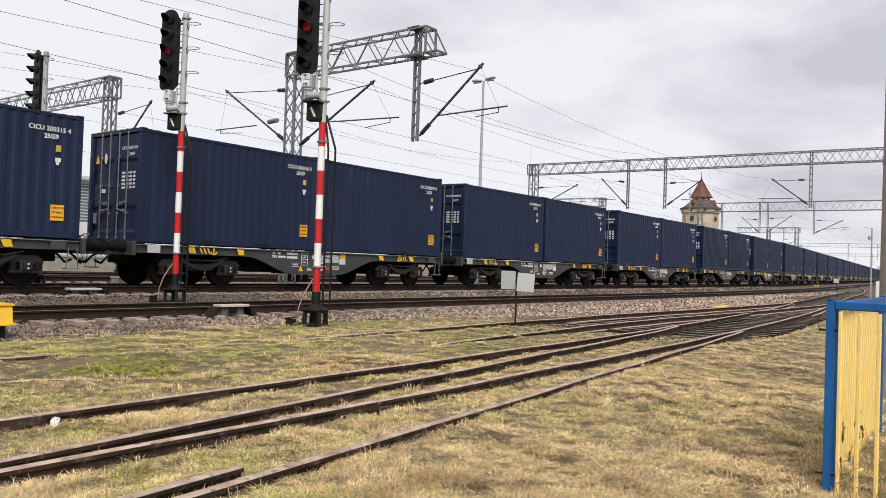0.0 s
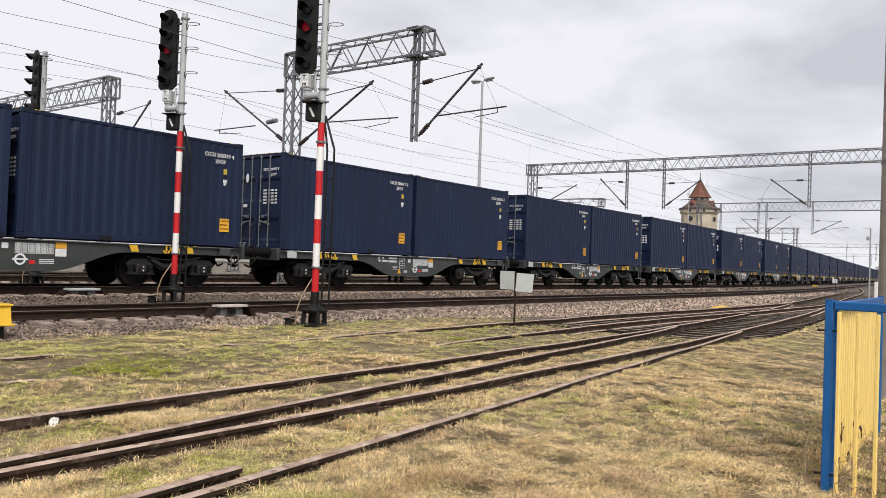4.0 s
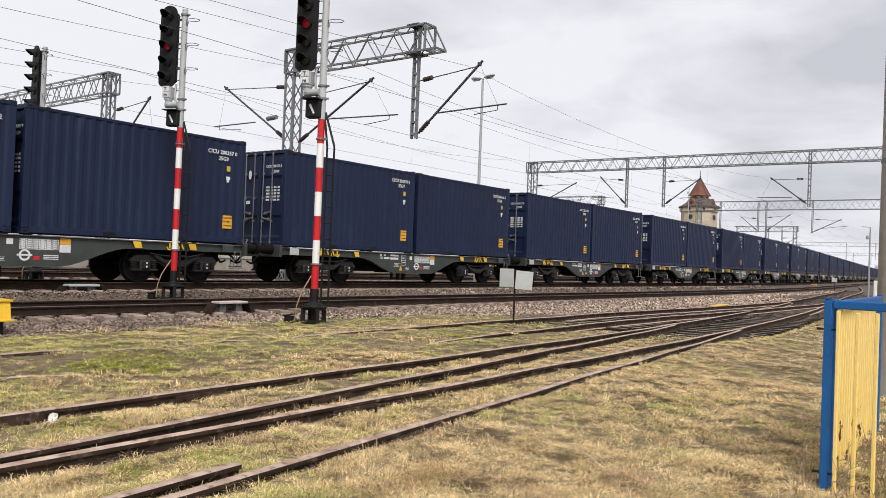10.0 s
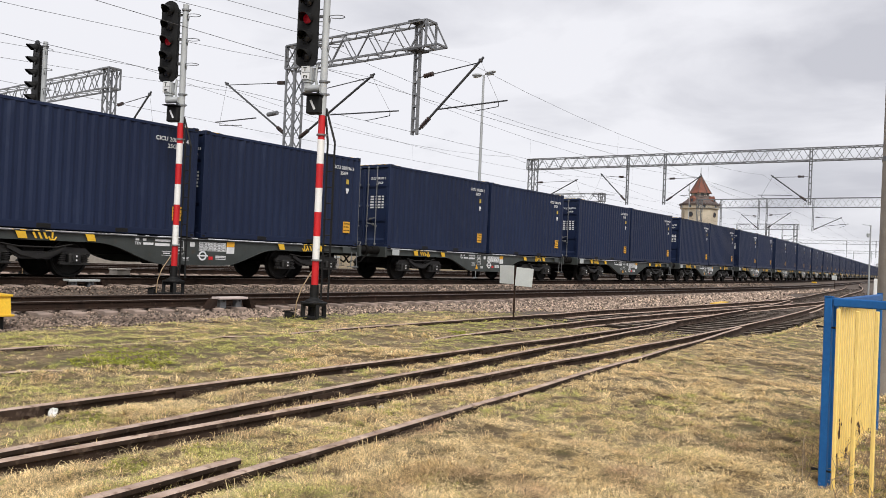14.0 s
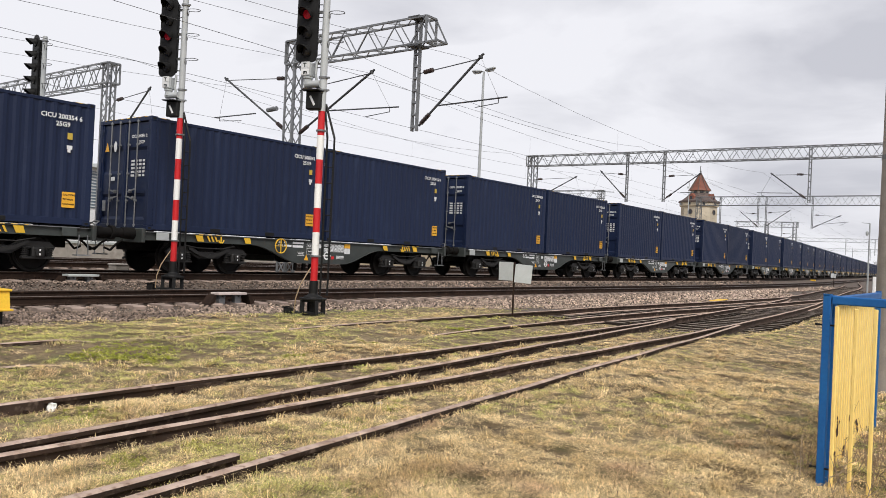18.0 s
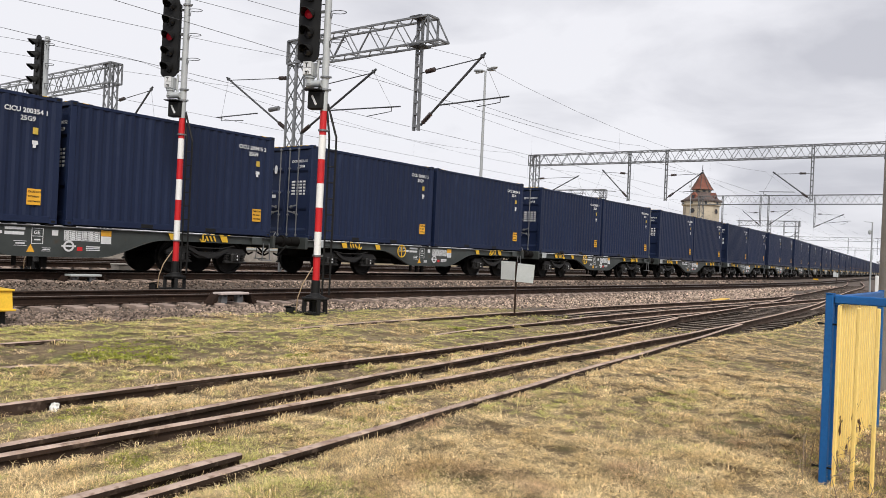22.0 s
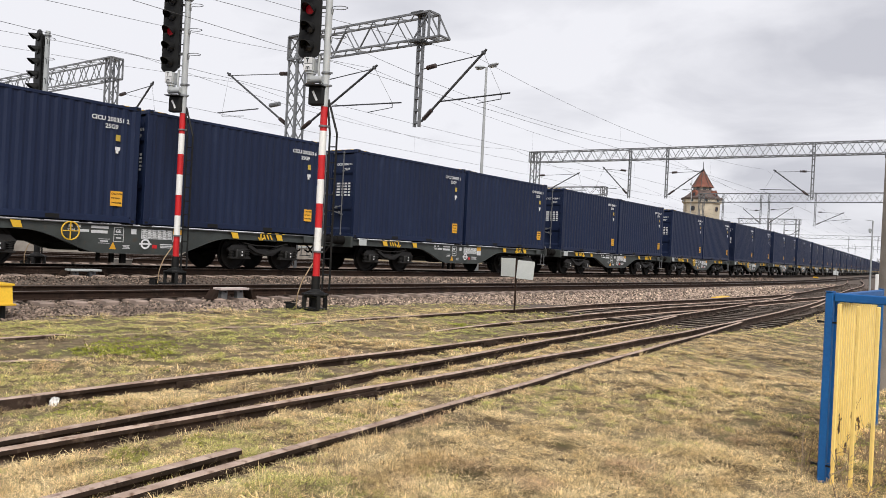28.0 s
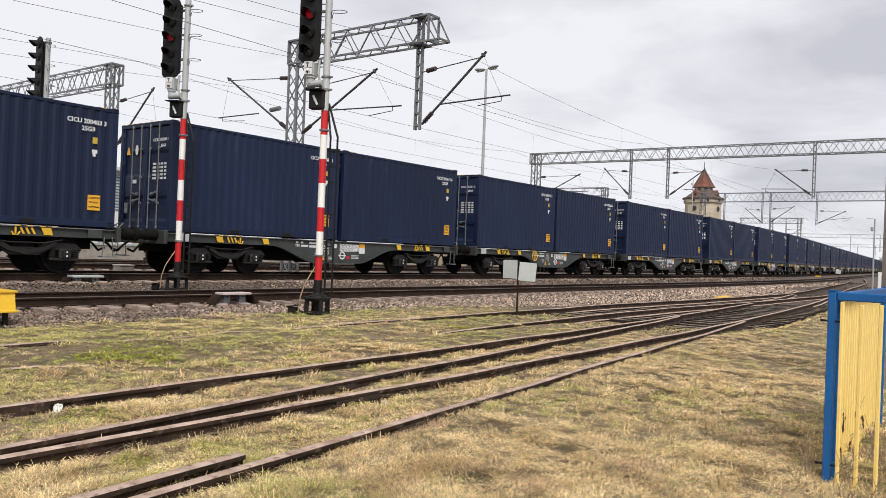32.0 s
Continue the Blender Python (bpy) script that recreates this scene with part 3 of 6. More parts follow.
def corrugated(x, y0, y1, z0, z1, side):
    """A pressed steel side wall in the plane of x."""
    n = int(round((y1 - y0) / 0.275))
    w = (y1 - y0) / n
    d = 0.024
    line = []
    for i in range(n):
        a = y0 + i * w
        line += [(a, 0), (a + w * 0.27, 0), (a + w * 0.5, -d), (a + w * 0.77, -d)]
    line.append((y1, 0))
    v, f = [], []
    for y, dx in line:
        for dd in (0, -0.004):
            v += [(x + side * (dx + dd), y, z0), (x + side * (dx + dd), y, z1)]
    for i in range(len(line) - 1):
        a, b = 4 * i, 4 * (i + 1)
        f += [(a, b, b + 1, a + 1), (a + 2, a + 3, b + 3, b + 2)]
    return Shape().add(v, f)


def container():
    """A 20 foot high-cube box, doors at its -Y end, origin under its middle."""
    c = thing("shipping_container", "dark navy blue corrugated steel shipping container on a flat wagon", "container", "containers on the train")
    hx, hy, H = BOX_W / 2, BOX_L / 2, BOX_H
    for s in (-1, 1):
        part("side_panel", corrugated(s * (hx - 0.012), -hy + 0.16, hy - 0.16, 0.16, H - 0.10, s), NAVY, c)
        part("bottom_rail", Shape().box((s * (hx - 0.03), 0, 0.095), (0.05, BOX_L - 0.34, 0.15), ch=0.006).box((s * (hx - 0.075), 0, 0.03), (0.10, BOX_L - 0.34, 0.02)), NAVY, c)
        part("top_rail", Shape().box((s * (hx - 0.035), 0, H - 0.07), (0.06, BOX_L - 0.34, 0.075), ch=0.008), NAVY, c)
        for e in (-1, 1):
            post = Shape().box((s * (hx - 0.05), e * (hy - 0.08), H / 2), (0.094, 0.155, H - 0.236), ch=0.01)
            post.box((s * (hx - 0.11), e * (hy - 0.05), H / 2), (0.03, 0.09, H - 0.236))
            part("corner_post", post, NAVY, c)
            for z in (0.059, H - 0.059):
                cc = Shape().box((s * (hx - 0.081), e * (hy - 0.089), z), (0.162, 0.178, 0.118), ch=0.012)
                k = part("corner_casting", cc, NAVY, c)
                hole = Shape().prism([(e * (hy - 0.089) + 0.05 * math.cos(a * math.pi / 5), z + 0.032 * math.sin(a * math.pi / 5)) for a in range(10)], s * (hx + 0.0005) - 0.001, s * (hx + 0.0005) + 0.001, 0)
                part("casting_hole", hole, BLACK, k, "dark oval twistlock hole")
        for y in (-0.95, 0.95):
            part("forklift_pocket", Shape().box((s * (hx - 0.03), y, 0.085), (0.062, 0.34, 0.11), ch=0.01), BLACK, c, "dark forklift pocket opening")
        for e in (-1, 1):
            part("hazard_strip", Shape().box((s * (hx - 0.033), e * (hy - 0.36), H - 0.029), (0.066, 0.34, 0.012)), HAZARD, c, "yellow and black striped edge marking")
    # roof, front wall, floor, end frames
    n, roof = 22, Shape()
    v, f = [], []
    for i in range(n * 2 + 1):
        y = -hy + 0.12 + (BOX_L - 0.24) * i / (2 * n)
        z = H - 0.045 - (0.018 if i % 2 else 0)
        v += [(-hx + 0.05, y, z), (hx - 0.05, y, z), (-hx + 0.05, y, z - 0.02), (hx - 0.05, y, z - 0.02)]
    for i in range(n * 2):
        a, b = 4 * i, 4 * i + 4
        f += [(a, a + 1, b + 1, b), (a + 2, b + 2, b + 3, a + 3)]
    part("roof_panel", roof.add(v, f), NAVY, c)
    part("floor_panel", Shape().box((0, 0, 0.14), (BOX_W - 0.14, BOX_L - 0.2, 0.04)), UNDER, c)
    fw = corrugated(-(hy - 0.05), -hx + 0.13, hx - 0.13, 0.15, H - 0.12, -1)
    fw.v = [(-y, -x, z) for x, y, z in fw.v]
    part("front_panel", fw, NAVY, c)
    for e in (-1, 1):
        part("end_header", Shape().box((0, e * (hy - 0.06), H - 0.06), (BOX_W - 0.33, 0.1, 0.10), ch=0.008), NAVY, c)
        part("end_sill", Shape().box((0, e * (hy - 0.06), 0.08), (BOX_W - 0.33, 0.1, 0.13), ch=0.008), NAVY, c)
    part("hazard_strip", Shape().box((0, -hy + 0.05, H - 0.005), (BOX_W - 0.5, 0.09, 0.012)), HAZARD, c, "yellow and black striped edge marking")
    # doors
    for s in (-1, 1):
        d = Shape()
        zs, ys = [0.15, 0.26, 0.34, 0.86, 0.94, 1.46, 1.54, 2.06, 2.14, 2.66, 2.76], [0, 0, -1, -1, 0, 0, -1, -1, 0, 0, 0]
        v, f = [], []
        for z, k in zip(zs, ys):
            v += [(s * 0.012, -hy + 0.055 - k * 0.036, z), (s * (hx - 0.135), -hy + 0.055 - k * 0.036, z), (s * 0.012, -hy + 0.10 - k * 0.02, z), (s * (hx - 0.135), -hy + 0.10 - k * 0.02, z)]
        for i in range(len(zs) - 1):
            a, b = 4 * i, 4 * i + 4
            f += [(a, a + 1, b + 1, b), (a + 2, b + 2, b + 3, a + 3)]
        d.add(v, f)
        d.box((s * 0.035, -hy + 0.05, 1.455), (0.05, 0.05, 2.62), ch=0.006).box((s * (hx - 0.155), -hy + 0.05, 1.455), (0.05, 0.05, 2.62), ch=0.006)
        door = part("door", d, NAVY, c)
        for k, x in enumerate((0.21, 0.62)):
            r = Shape().rod((s * x, -hy + 0.005, 0.07), (s * x, -hy + 0.005, H - 0.05), 0.017, 8)
            for z in (0.12, 0.75, 1.45, 2.2, H - 0.1):
                r.box((s * x, -hy + 0.02, z), (0.09, 0.05, 0.05), ch=0.006)
            part("lock_rod", r, GALV, door, "galvanised locking rod")
            hd = Shape().bar((s * x, -hy - 0.02, 0.86 + 0.18 * k), (s * (x + (0.34 if k == 0 else -0.30)), -hy - 0.02, 0.80 + 0.18 * k), 0.02, 0.035)
            hd.box((s * (x + (0.30 if k == 0 else -0.26)), -hy + 0.015, 0.81 + 0.18 * k), (0.06, 0.07, 0.09), ch=0.008)
            part("door_handle", hd, GALV, door, "galvanised door handle")
        for z in (0.35, 1.05, 1.85, 2.62):
            part("hinge", Shape().rod((s * (hx - 0.115), -hy + 0.02, z - 0.07), (s * (hx - 0.115), -hy + 0.02, z + 0.07), 0.02, 6).box((s * (hx - 0.16), -hy + 0.02, z), (0.09, 0.012, 0.09)), NAVY, door)
    # door markings: rows that cannot be read, a warning triangle, an oval plate
    for r in range(5):
        z = 1.78 - r * 0.095
        bars = Shape()
        for x0, w in ((0.30, 0.17), (0.53, 0.09), (0.66, 0.12), (0.83, 0.10)):
            bars.box((x0 + w / 2, -hy + 0.048, z), (w * 0.92, 0.006, 0.055))
        part("marking_row", bars, MARK, c, "row of small white marks")["kind"] = "stuff"
    tri = Shape().prism([(-0.92, 2.06), (-0.72, 2.06), (-0.82, 2.30)], -hy + 0.008, -hy + 0.012, 1)
    part("warning_triangle", tri, STICKER, c, "yellow warning triangle")
    oval = Shape().prism([(-0.42 + 0.07 * math.cos(a * math.pi / 8), 2.18 + 0.14 * math.sin(a * math.pi / 8)) for a in range(16)], -hy + 0.008, -hy + 0.012, 1)
    part("oval_plate", oval, MARK, c, "white oval plate")
    part("data_plate", Shape().box((-0.48, -hy + 0.01, 1.33), (0.18, 0.006, 0.10)), MARK, c, "small white data plate")
    part("consignment_plate", Shape().box((-0.86, -hy + 0.01, 0.62), (0.16, 0.006, 0.28)), GALV, c, "bare metal plate")
    # side markings on the face towards the camera
    for s in (1,):
        x = hx + 0.002
        st = part("caution_sticker", Shape().box((x, hy - 0.55, 0.59), (0.005, 0.31, 0.36), ch=0.002), STICKER, c, "orange-yellow height warning sticker")
        for k, (word, size) in enumerate((("CAUTION", 0.062), ("9'6\" HIGH", 0.056), ("CONTAINER", 0.048))):
            me = letters(word, size, BLACK)
            part("lettering", me, None, st, "black letters", at=Matrix.Translation((x + 0.004, hy - 0.685, 0.685 - k * 0.105)) @ pose(0, 0, 0, 90, 0, 90))
        sm = Shape().box((x, hy - 0.58, 2.06), (0.005, 0.12, 0.15), ch=0.002)
        part("small_sticker", sm, OLIVE, c, "small olive-yellow sticker")
        part("small_marking", Shape().box((x, hy - 0.58, 1.80), (0.005, 0.13, 0.09)).box((x, hy - 0.59, 1.72), (0.005, 0.07, 0.07)), MARK, c, "small white capacity marking")
    return c


def side_text(c, number):
    """The box's number on its side and doors, and its size code."""
    hx, hy = BOX_W / 2, BOX_L / 2
    side = pose(0, 0, 0, 90, 0, 90)
    part("number_marking", letters("CICU " + number[:6] + " " + number[6], 0.15, MARK), None, c, "white stencilled number", at=Matrix.Translation((hx + 0.003, hy - 1.27, 2.44)) @ side)
    part("size_code", letters("25G9", 0.15, MARK), None, c, "white stencilled size code", at=Matrix.Translation((hx + 0.003, hy - 0.92, 2.27)) @ side)
    end = pose(0, 0, 0, 90, 0, 0)
    part("number_marking", letters("CICU " + number[:6] + " " + number[6], 0.11, MARK), None, c, "white stencilled number", at=Matrix.Translation((0.27, -hy + 0.050, 2.38)) @ end)
    part("size_code", letters("25G9", 0.11, MARK), None, c, "white stencilled size code", at=Matrix.Translation((0.62, -hy + 0.050, 2.22)) @ end)


def wagon():
    """A short container flat wagon: fish-bellied sills, two bogies, buffers; origin at rail height under its middle."""
    w = thing("container_wagon", "grey-green container flat wagon with black bogies", "wagon", "wagons of the train")
    half = 6.25
    top, thin, belly = FLOOR - 0.032, FLOOR - 0.25, 0.36
    curve = []
    for i in range(11):
        t = i / 10
        curve.append((-2.75 + 1.85 * t, thin - (thin - belly) * (3 * t * t - 2 * t**3)))
    prof = [(-half, top), (-half, thin)] + curve + [(-y, z) for y, z in reversed(curve)] + [(half, thin), (half, top)]
    for s in (-1, 1):
        sill = Shape().prism(prof, s * 1.13 - 0.006, s * 1.13 + 0.006, 0)
        # flanges along the lower and upper edges
        edge = [(-half, thin)] + curve + [(-y, z) for y, z in reversed(curve)] + [(half, thin)]
        for a, b in zip(edge[:-1], edge[1:]):
            if b[0] - a[0] > 1e-6:
                sill.add([(s * 1.06, a[0], a[1]), (s * 1.175, a[0], a[1]), (s * 1.175, b[0], b[1]), (s * 1.06, b[0], b[1]), (s * 1.06, a[0], a[1] + 0.018), (s * 1.175, a[0], a[1] + 0.018), (s * 1.175, b[0], b[1] + 0.018), (s * 1.06, b[0], b[1] + 0.018)],
                         [(0, 1, 2, 3), (7, 6, 5, 4), (1, 5, 6, 2), (0, 3, 7, 4)])
        sill.box((s * 1.12, 0, top - 0.012), (0.14, 2 * half, 0.02))
        part("side_sill", sill, WAGON, w)
        for y in (-5.4, -3.4, -2.0, 0.0, 2.0, 3.4, 5.4):
            part("web_stiffener", Shape().box((s * 1.10, y, top - 0.13), (0.05, 0.014, 0.20)), WAGON, w)
        # pale strip painting the line of light along the deck, lashing plates and hooks
        part("deck_edge", Shape().box((s * 1.19, 0, top - 0.006), (0.012, 2 * half - 0.2, 0.022)), GALV, w, "pale strip standing in for light along the deck edge")
        for e in (-1, 1):
            for y in (2.95, 4.55):
                pl = Shape().prism([(e * y - 0.13, top - 0.03), (e * y + 0.09, top - 0.03), (e * y + 0.14, top - 0.19), (e * y - 0.06, top - 0.19)], s * 1.19 - 0.004, s * 1.19 + 0.004, 0)
                part("lashing_plate", pl, YELLOW, w, "yellow painted plate")
            for q in (4.25, 4.13, 4.01):
                part("hazard_patch", Shape().prism([(e * q - 0.06, top - 0.04), (e * q - 0.01, top - 0.04), (e * q + 0.06, top - 0.18), (e * q + 0.01, top - 0.18)], s * 1.184 - 0.004, s * 1.184 + 0.004, 0), YELLOW, w, "yellow hazard patch")
            hook = Shape().box((s * 1.2, e * 3.86, top - 0.10), (0.03, 0.03, 0.14)).pipe([(s * 1.21, e * 3.86 - 0.09, top - 0.13), (s * 1.21, e * 3.86 - 0.05, top - 0.20), (s * 1.21, e * 3.86 + 0.05, top - 0.20), (s * 1.21, e * 3.86 + 0.09, top - 0.13)], 0.018, 6)
            part("lashing_hook", hook, YELLOW, w, "yellow lashing hook")
            part("hazard_strip", Shape().box((s * 1.19, e * 4.3, top + 0.002), (0.02, 0.9, 0.018)), HAZARD, w, "yellow and black striped deck edge")
    for y in (-6.0, -4.15, -2.0, 0, 2.0, 4.15, 6.0):
        part("cross_member", Shape().box((0, y, top - 0.12), (2.22, 0.16, 0.22), ch=0.01), WAGON, w)
    for s in (-1, 1):
        for y in (-6.03, -0.26, 0.26, 6.03):
            part("container_seat", Shape().box((s * 1.10, y, FLOOR - 0.017), (0.2, 0.2, 0.031)), UNDER, w)
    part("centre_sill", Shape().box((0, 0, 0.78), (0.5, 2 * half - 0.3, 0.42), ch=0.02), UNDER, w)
    for e in (-1, 1):
        part("end_beam", Shape().box((0, e * (half + 0.01), 0.955), (2.56, 0.10, 0.36), ch=0.015), WAGON, w)
        part("corner_plate", Shape().box((1.21, e * 5.68, 0.955), (0.03, 0.36, 0.20), ch=0.008), BOARD_W if e < 0 else WAGON, w, "pale plate on the sill" if e < 0 else "")
        for s in (-1, 1):
            b = part("buffer", Shape().rod((s * 0.875, e * half, 1.0), (s * 0.875, e * (half + 0.38), 1.0), 0.15, 16, 0.14).rod((s * 0.875, e * (half + 0.3), 1.0), (s * 0.875, e * (half + 0.62), 1.0), 0.12, 14), UNDER, w, smooth=True)
            part("buffer_head", Shape().rod((s * 0.875, e * (half + 0.60), 1.0), (s * 0.875, e * (half + 0.655), 1.0), 0.175, 18), UNDER, b, smooth=True)
            # shunter's step and handrail at the corner
            if e * s < 0:
                continue
            part("corner_step", Shape().box((s * 1.20, e * 6.0, 0.42), (0.22, 0.32, 0.03)).bar((s * 1.24, e * 5.86, 0.43), (s * 1.24, e * 5.9, 0.9), 0.03, 0.012).bar((s * 1.24, e * 6.14, 0.43), (s * 1.24, e * 6.1, 0.9), 0.03, 0.012), GALV, w, "grey steel step")
            part("handrail", Shape().pipe([(s * 1.2, e * 6.22, 0.75), (s * 1.2, e * 6.30, 1.16), (s * 1.08, e * 6.46, 1.25), (s * 0.85, e * 6.46, 1.25), (s * 0.75, e * 6.34, 1.12)], 0.016, 6), GALV, w, "pale steel handrail")
        part("coupling", Shape().pipe([(0, e * half, 0.95), (0, e * (half + 0.35), 0.88), (0, e * (half + 0.6), 0.93)], 0.05, 8), UNDER, w)
        for x in (-0.35, 0.4):
            part("brake_hose", Shape().pipe([(x, e * half, 0.86), (x, e * (half + 0.22), 0.72), (x, e * (half + 0.38), 0.55), (x, e * (half + 0.55), 0.62)], 0.028, 6), UNDER, w)
    # bogies
    for y in (-4.15, 4.15):
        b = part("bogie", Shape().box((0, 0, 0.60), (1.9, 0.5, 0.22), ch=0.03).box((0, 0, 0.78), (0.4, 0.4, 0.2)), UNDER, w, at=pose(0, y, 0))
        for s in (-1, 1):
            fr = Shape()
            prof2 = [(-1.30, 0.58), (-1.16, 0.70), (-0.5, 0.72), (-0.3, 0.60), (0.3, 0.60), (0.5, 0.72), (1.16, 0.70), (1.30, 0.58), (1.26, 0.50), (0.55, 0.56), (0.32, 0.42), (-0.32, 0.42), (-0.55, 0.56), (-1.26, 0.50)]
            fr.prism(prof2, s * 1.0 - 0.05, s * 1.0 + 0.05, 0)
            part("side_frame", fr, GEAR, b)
            for a in (-0.9, 0.9):
                ax = Shape().box((s * 1.03, a, 0.45), (0.20, 0.30, 0.26), ch=0.04).box((s * 1.03, a, 0.33), (0.16, 0.72, 0.05), ch=0.01)
                part("axle_box", ax, GEAR, b, "dark cast axle box")
                for q in (-0.27, 0.27):
                    coil = Shape().rod((s * 1.02, a + q, 0.35), (s * 1.02, a + q, 0.60), 0.055, 8)
                    for k in range(5):
                        coil.lathe([(0.06, -0.011), (0.092, -0.004), (0.092, 0.006), (0.06, 0.013)], 10, pose(s * 1.02, a + q, 0.375 + k * 0.047, 8, 0, 0))
                    part("coil_spring", coil, SPRING, b, "grey coil spring")
            part("equaliser_beam", Shape().prism([(-0.66, 0.74), (-0.34, 0.60), (0.0, 0.53), (0.34, 0.60), (0.66, 0.74), (0.66, 0.66), (0.36, 0.51), (0.0, 0.43), (-0.36, 0.51), (-0.66, 0.66)], s * 1.09 - 0.025, s * 1.09 + 0.025, 0), GEAR, b, "curved dark beam between the axle boxes")
            part("brake_rod", Shape().pipe([(s * 1.12, -0.8, 0.76), (s * 1.12, -0.4, 0.70), (s * 1.12, 0.4, 0.70), (s * 1.12, 0.8, 0.78)], 0.018, 6), SPRING, b)
        for a in (-0.9, 0.9):
            ws = Shape().rod((-1.0, 0, 0), (1.0, 0, 0), 0.075, 10)
            for s in (-1, 1):
                M = pose(s * 0.7535, 0, 0, 0, 90 * s, 0)
                ws.lathe([(0.10, -0.09), (0.12, -0.05), (0.40, -0.05), (0.49, -0.075), (0.49, -0.045), (0.462, -0.04), (0.455, 0.06), (0.40, 0.06), (0.38, 0.03), (0.14, 0.02), (0.12, 0.09)], 28, M)
                for k in range(3):
                    ang = k * 2 * math.pi / 3
                    ws.box((s * 0.785, 0.27 * math.cos(ang), 0.27 * math.sin(ang)), (0.014, 0.05, 0.05))
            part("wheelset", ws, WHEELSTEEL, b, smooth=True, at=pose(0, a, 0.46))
    # end faces of the axle boxes: bright bolts
    for y in (-5.05, -3.25, 3.25, 5.05):
        cap = part("axle_cap", Shape().rod((1.13, y, 0.46), (1.16, y, 0.46), 0.095, 14).box((1.14, y, 0.46), (0.02, 0.17, 0.17), ch=0.006), GEAR, w, "dark axle cap with two pale bolts", smooth=True)
        for z in (0.505, 0.41):
            part("cap_bolt", Shape().box((1.168, y, z), (0.02, 0.035, 0.045), ch=0.006), MARK, cap, "pale bolt mark")
    # brake gear under the belly
    part("air_tank", Shape().rod((0.3, -1.0, 0.55), (0.3, 0.4, 0.55), 0.19, 16), UNDER, w, smooth=True)
    part("brake_bracket", Shape().box((0.95, -0.55, 0.27), (0.08, 0.10, 0.28)).box((0.95, -0.25, 0.27), (0.08, 0.14, 0.30)).box((0.95, -0.9, 0.27), (0.06, 0.08, 0.24)).box((0.95, -0.55, 0.40), (0.1, 0.9, 0.05)), UNDER, w)
    hw = Shape()
    for k in range(20):
        a, c2 = 2 * math.pi * k / 20, 2 * math.pi * (k + 1) / 20
        hw.rod((1.24, -1.75 + 0.21 * math.cos(a), 0.86 + 0.21 * math.sin(a)), (1.24, -1.75 + 0.21 * math.cos(c2), 0.86 + 0.21 * math.sin(c2)), 0.017, 6)
    hw.bar((1.24, -1.75, 0.66), (1.24, -1.75, 1.06), 0.03, 0.02).bar((1.24, -1.95, 0.86), (1.24, -1.55, 0.86), 0.03, 0.02)
    part("brake_handwheel", hw, YELLOW, w, "yellow brake handwheel")
    # marks on the belly: rows that cannot be read, frames, a round sign, labels
    X = 1.138

    def mark(name, bars, material=MARK, label=""):
        s = Shape()
        for y, z, a, h in bars:
            s.box((X, y + a / 2, z), (0.005, a, h))
        part(name, s, material, w, label)["kind"] = "stuff"
    mark("number_marking", [(-1.75, 0.98, 0.10, 0.06), (-1.55, 0.98, 0.10, 0.06), (-1.20, 0.98, 0.44, 0.06), (-1.53, 0.88, 0.28, 0.06), (-1.2, 0.87, 0.42, 0.07)], label="rows of white wagon numbers")
    side = pose(0, 0, 0, 90, 0, 90)
    part("approval_letters", letters("TEN", 0.095, MARK), None, w, "white letters", at=Matrix.Translation((X + 0.003, -1.77, 0.85)) @ side)
    part("profile_letters", letters("GE", 0.115, MARK), None, w, "white letters in a frame", at=Matrix.Translation((X + 0.003, -0.575, 0.865)) @ side)
    mark("white_frame", [(-0.62, 0.995, 0.26, 0.012), (-0.62, 0.65, 0.26, 0.012), (-0.62, 0.82, 0.26, 0.012), (-0.62, 0.82, 0.012, 0.35), (-0.37, 0.82, 0.012, 0.35), (-0.56, 0.74, 0.14, 0.03)], label="white framed code marks")
    mark("load_table", [(0.12, 0.98 - 0.045 * k, 0.86, 0.012) for k in range(6)] + [(0.12 + 0.143 * k, 0.868, 0.012, 0.23) for k in range(7)] + [(0.15 + 0.143 * k, 0.96 - 0.045 * r, 0.09, 0.02) for k in range(6) for r in range(5)], label="white load limit table")
    mark("maintenance_box", [(-0.16, 0.96, 0.14, 0.03), (-0.16, 0.90, 0.14, 0.10), (-1.0, 0.70, 0.28, 0.012), (-1.0, 0.60, 0.28, 0.012), (-0.96, 0.65, 0.2, 0.03), (-0.38, 0.56, 0.2, 0.012), (-0.38, 0.49, 0.2, 0.012), (-0.36, 0.525, 0.16, 0.025), (0.66, 0.62, 0.34, 0.025), (0.66, 0.58, 0.34, 0.02), (0.66, 0.54, 0.34, 0.02)], label="small white maintenance marks")
    ring = Shape()
    for k in range(24):
        a, c2 = 2 * math.pi * k / 24, 2 * math.pi * (k + 1) / 24
        ring.add([(X + 0.003, 0.24 + r * math.cos(q), 0.62 + r * math.sin(q)) for q, r in ((a, 0.085), (a, 0.13), (c2, 0.13), (c2, 0.085))], [(0, 1, 2, 3)])
    ring.box((X, 0.24, 0.62), (0.006, 0.34, 0.04))
    part("round_emblem", ring, MARK, w, "white ring emblem with a bar")
    mark("yellow_label", [(1.02, 0.955, 0.26, 0.14)], STICKER, "orange-yellow label")
    mark("white_label", [(1.02, 0.79, 0.26, 0.18)], MARK, "white label")
    mark("red_label", [(0.44, 0.56, 0.13, 0.09)], RED, "small red and white label")
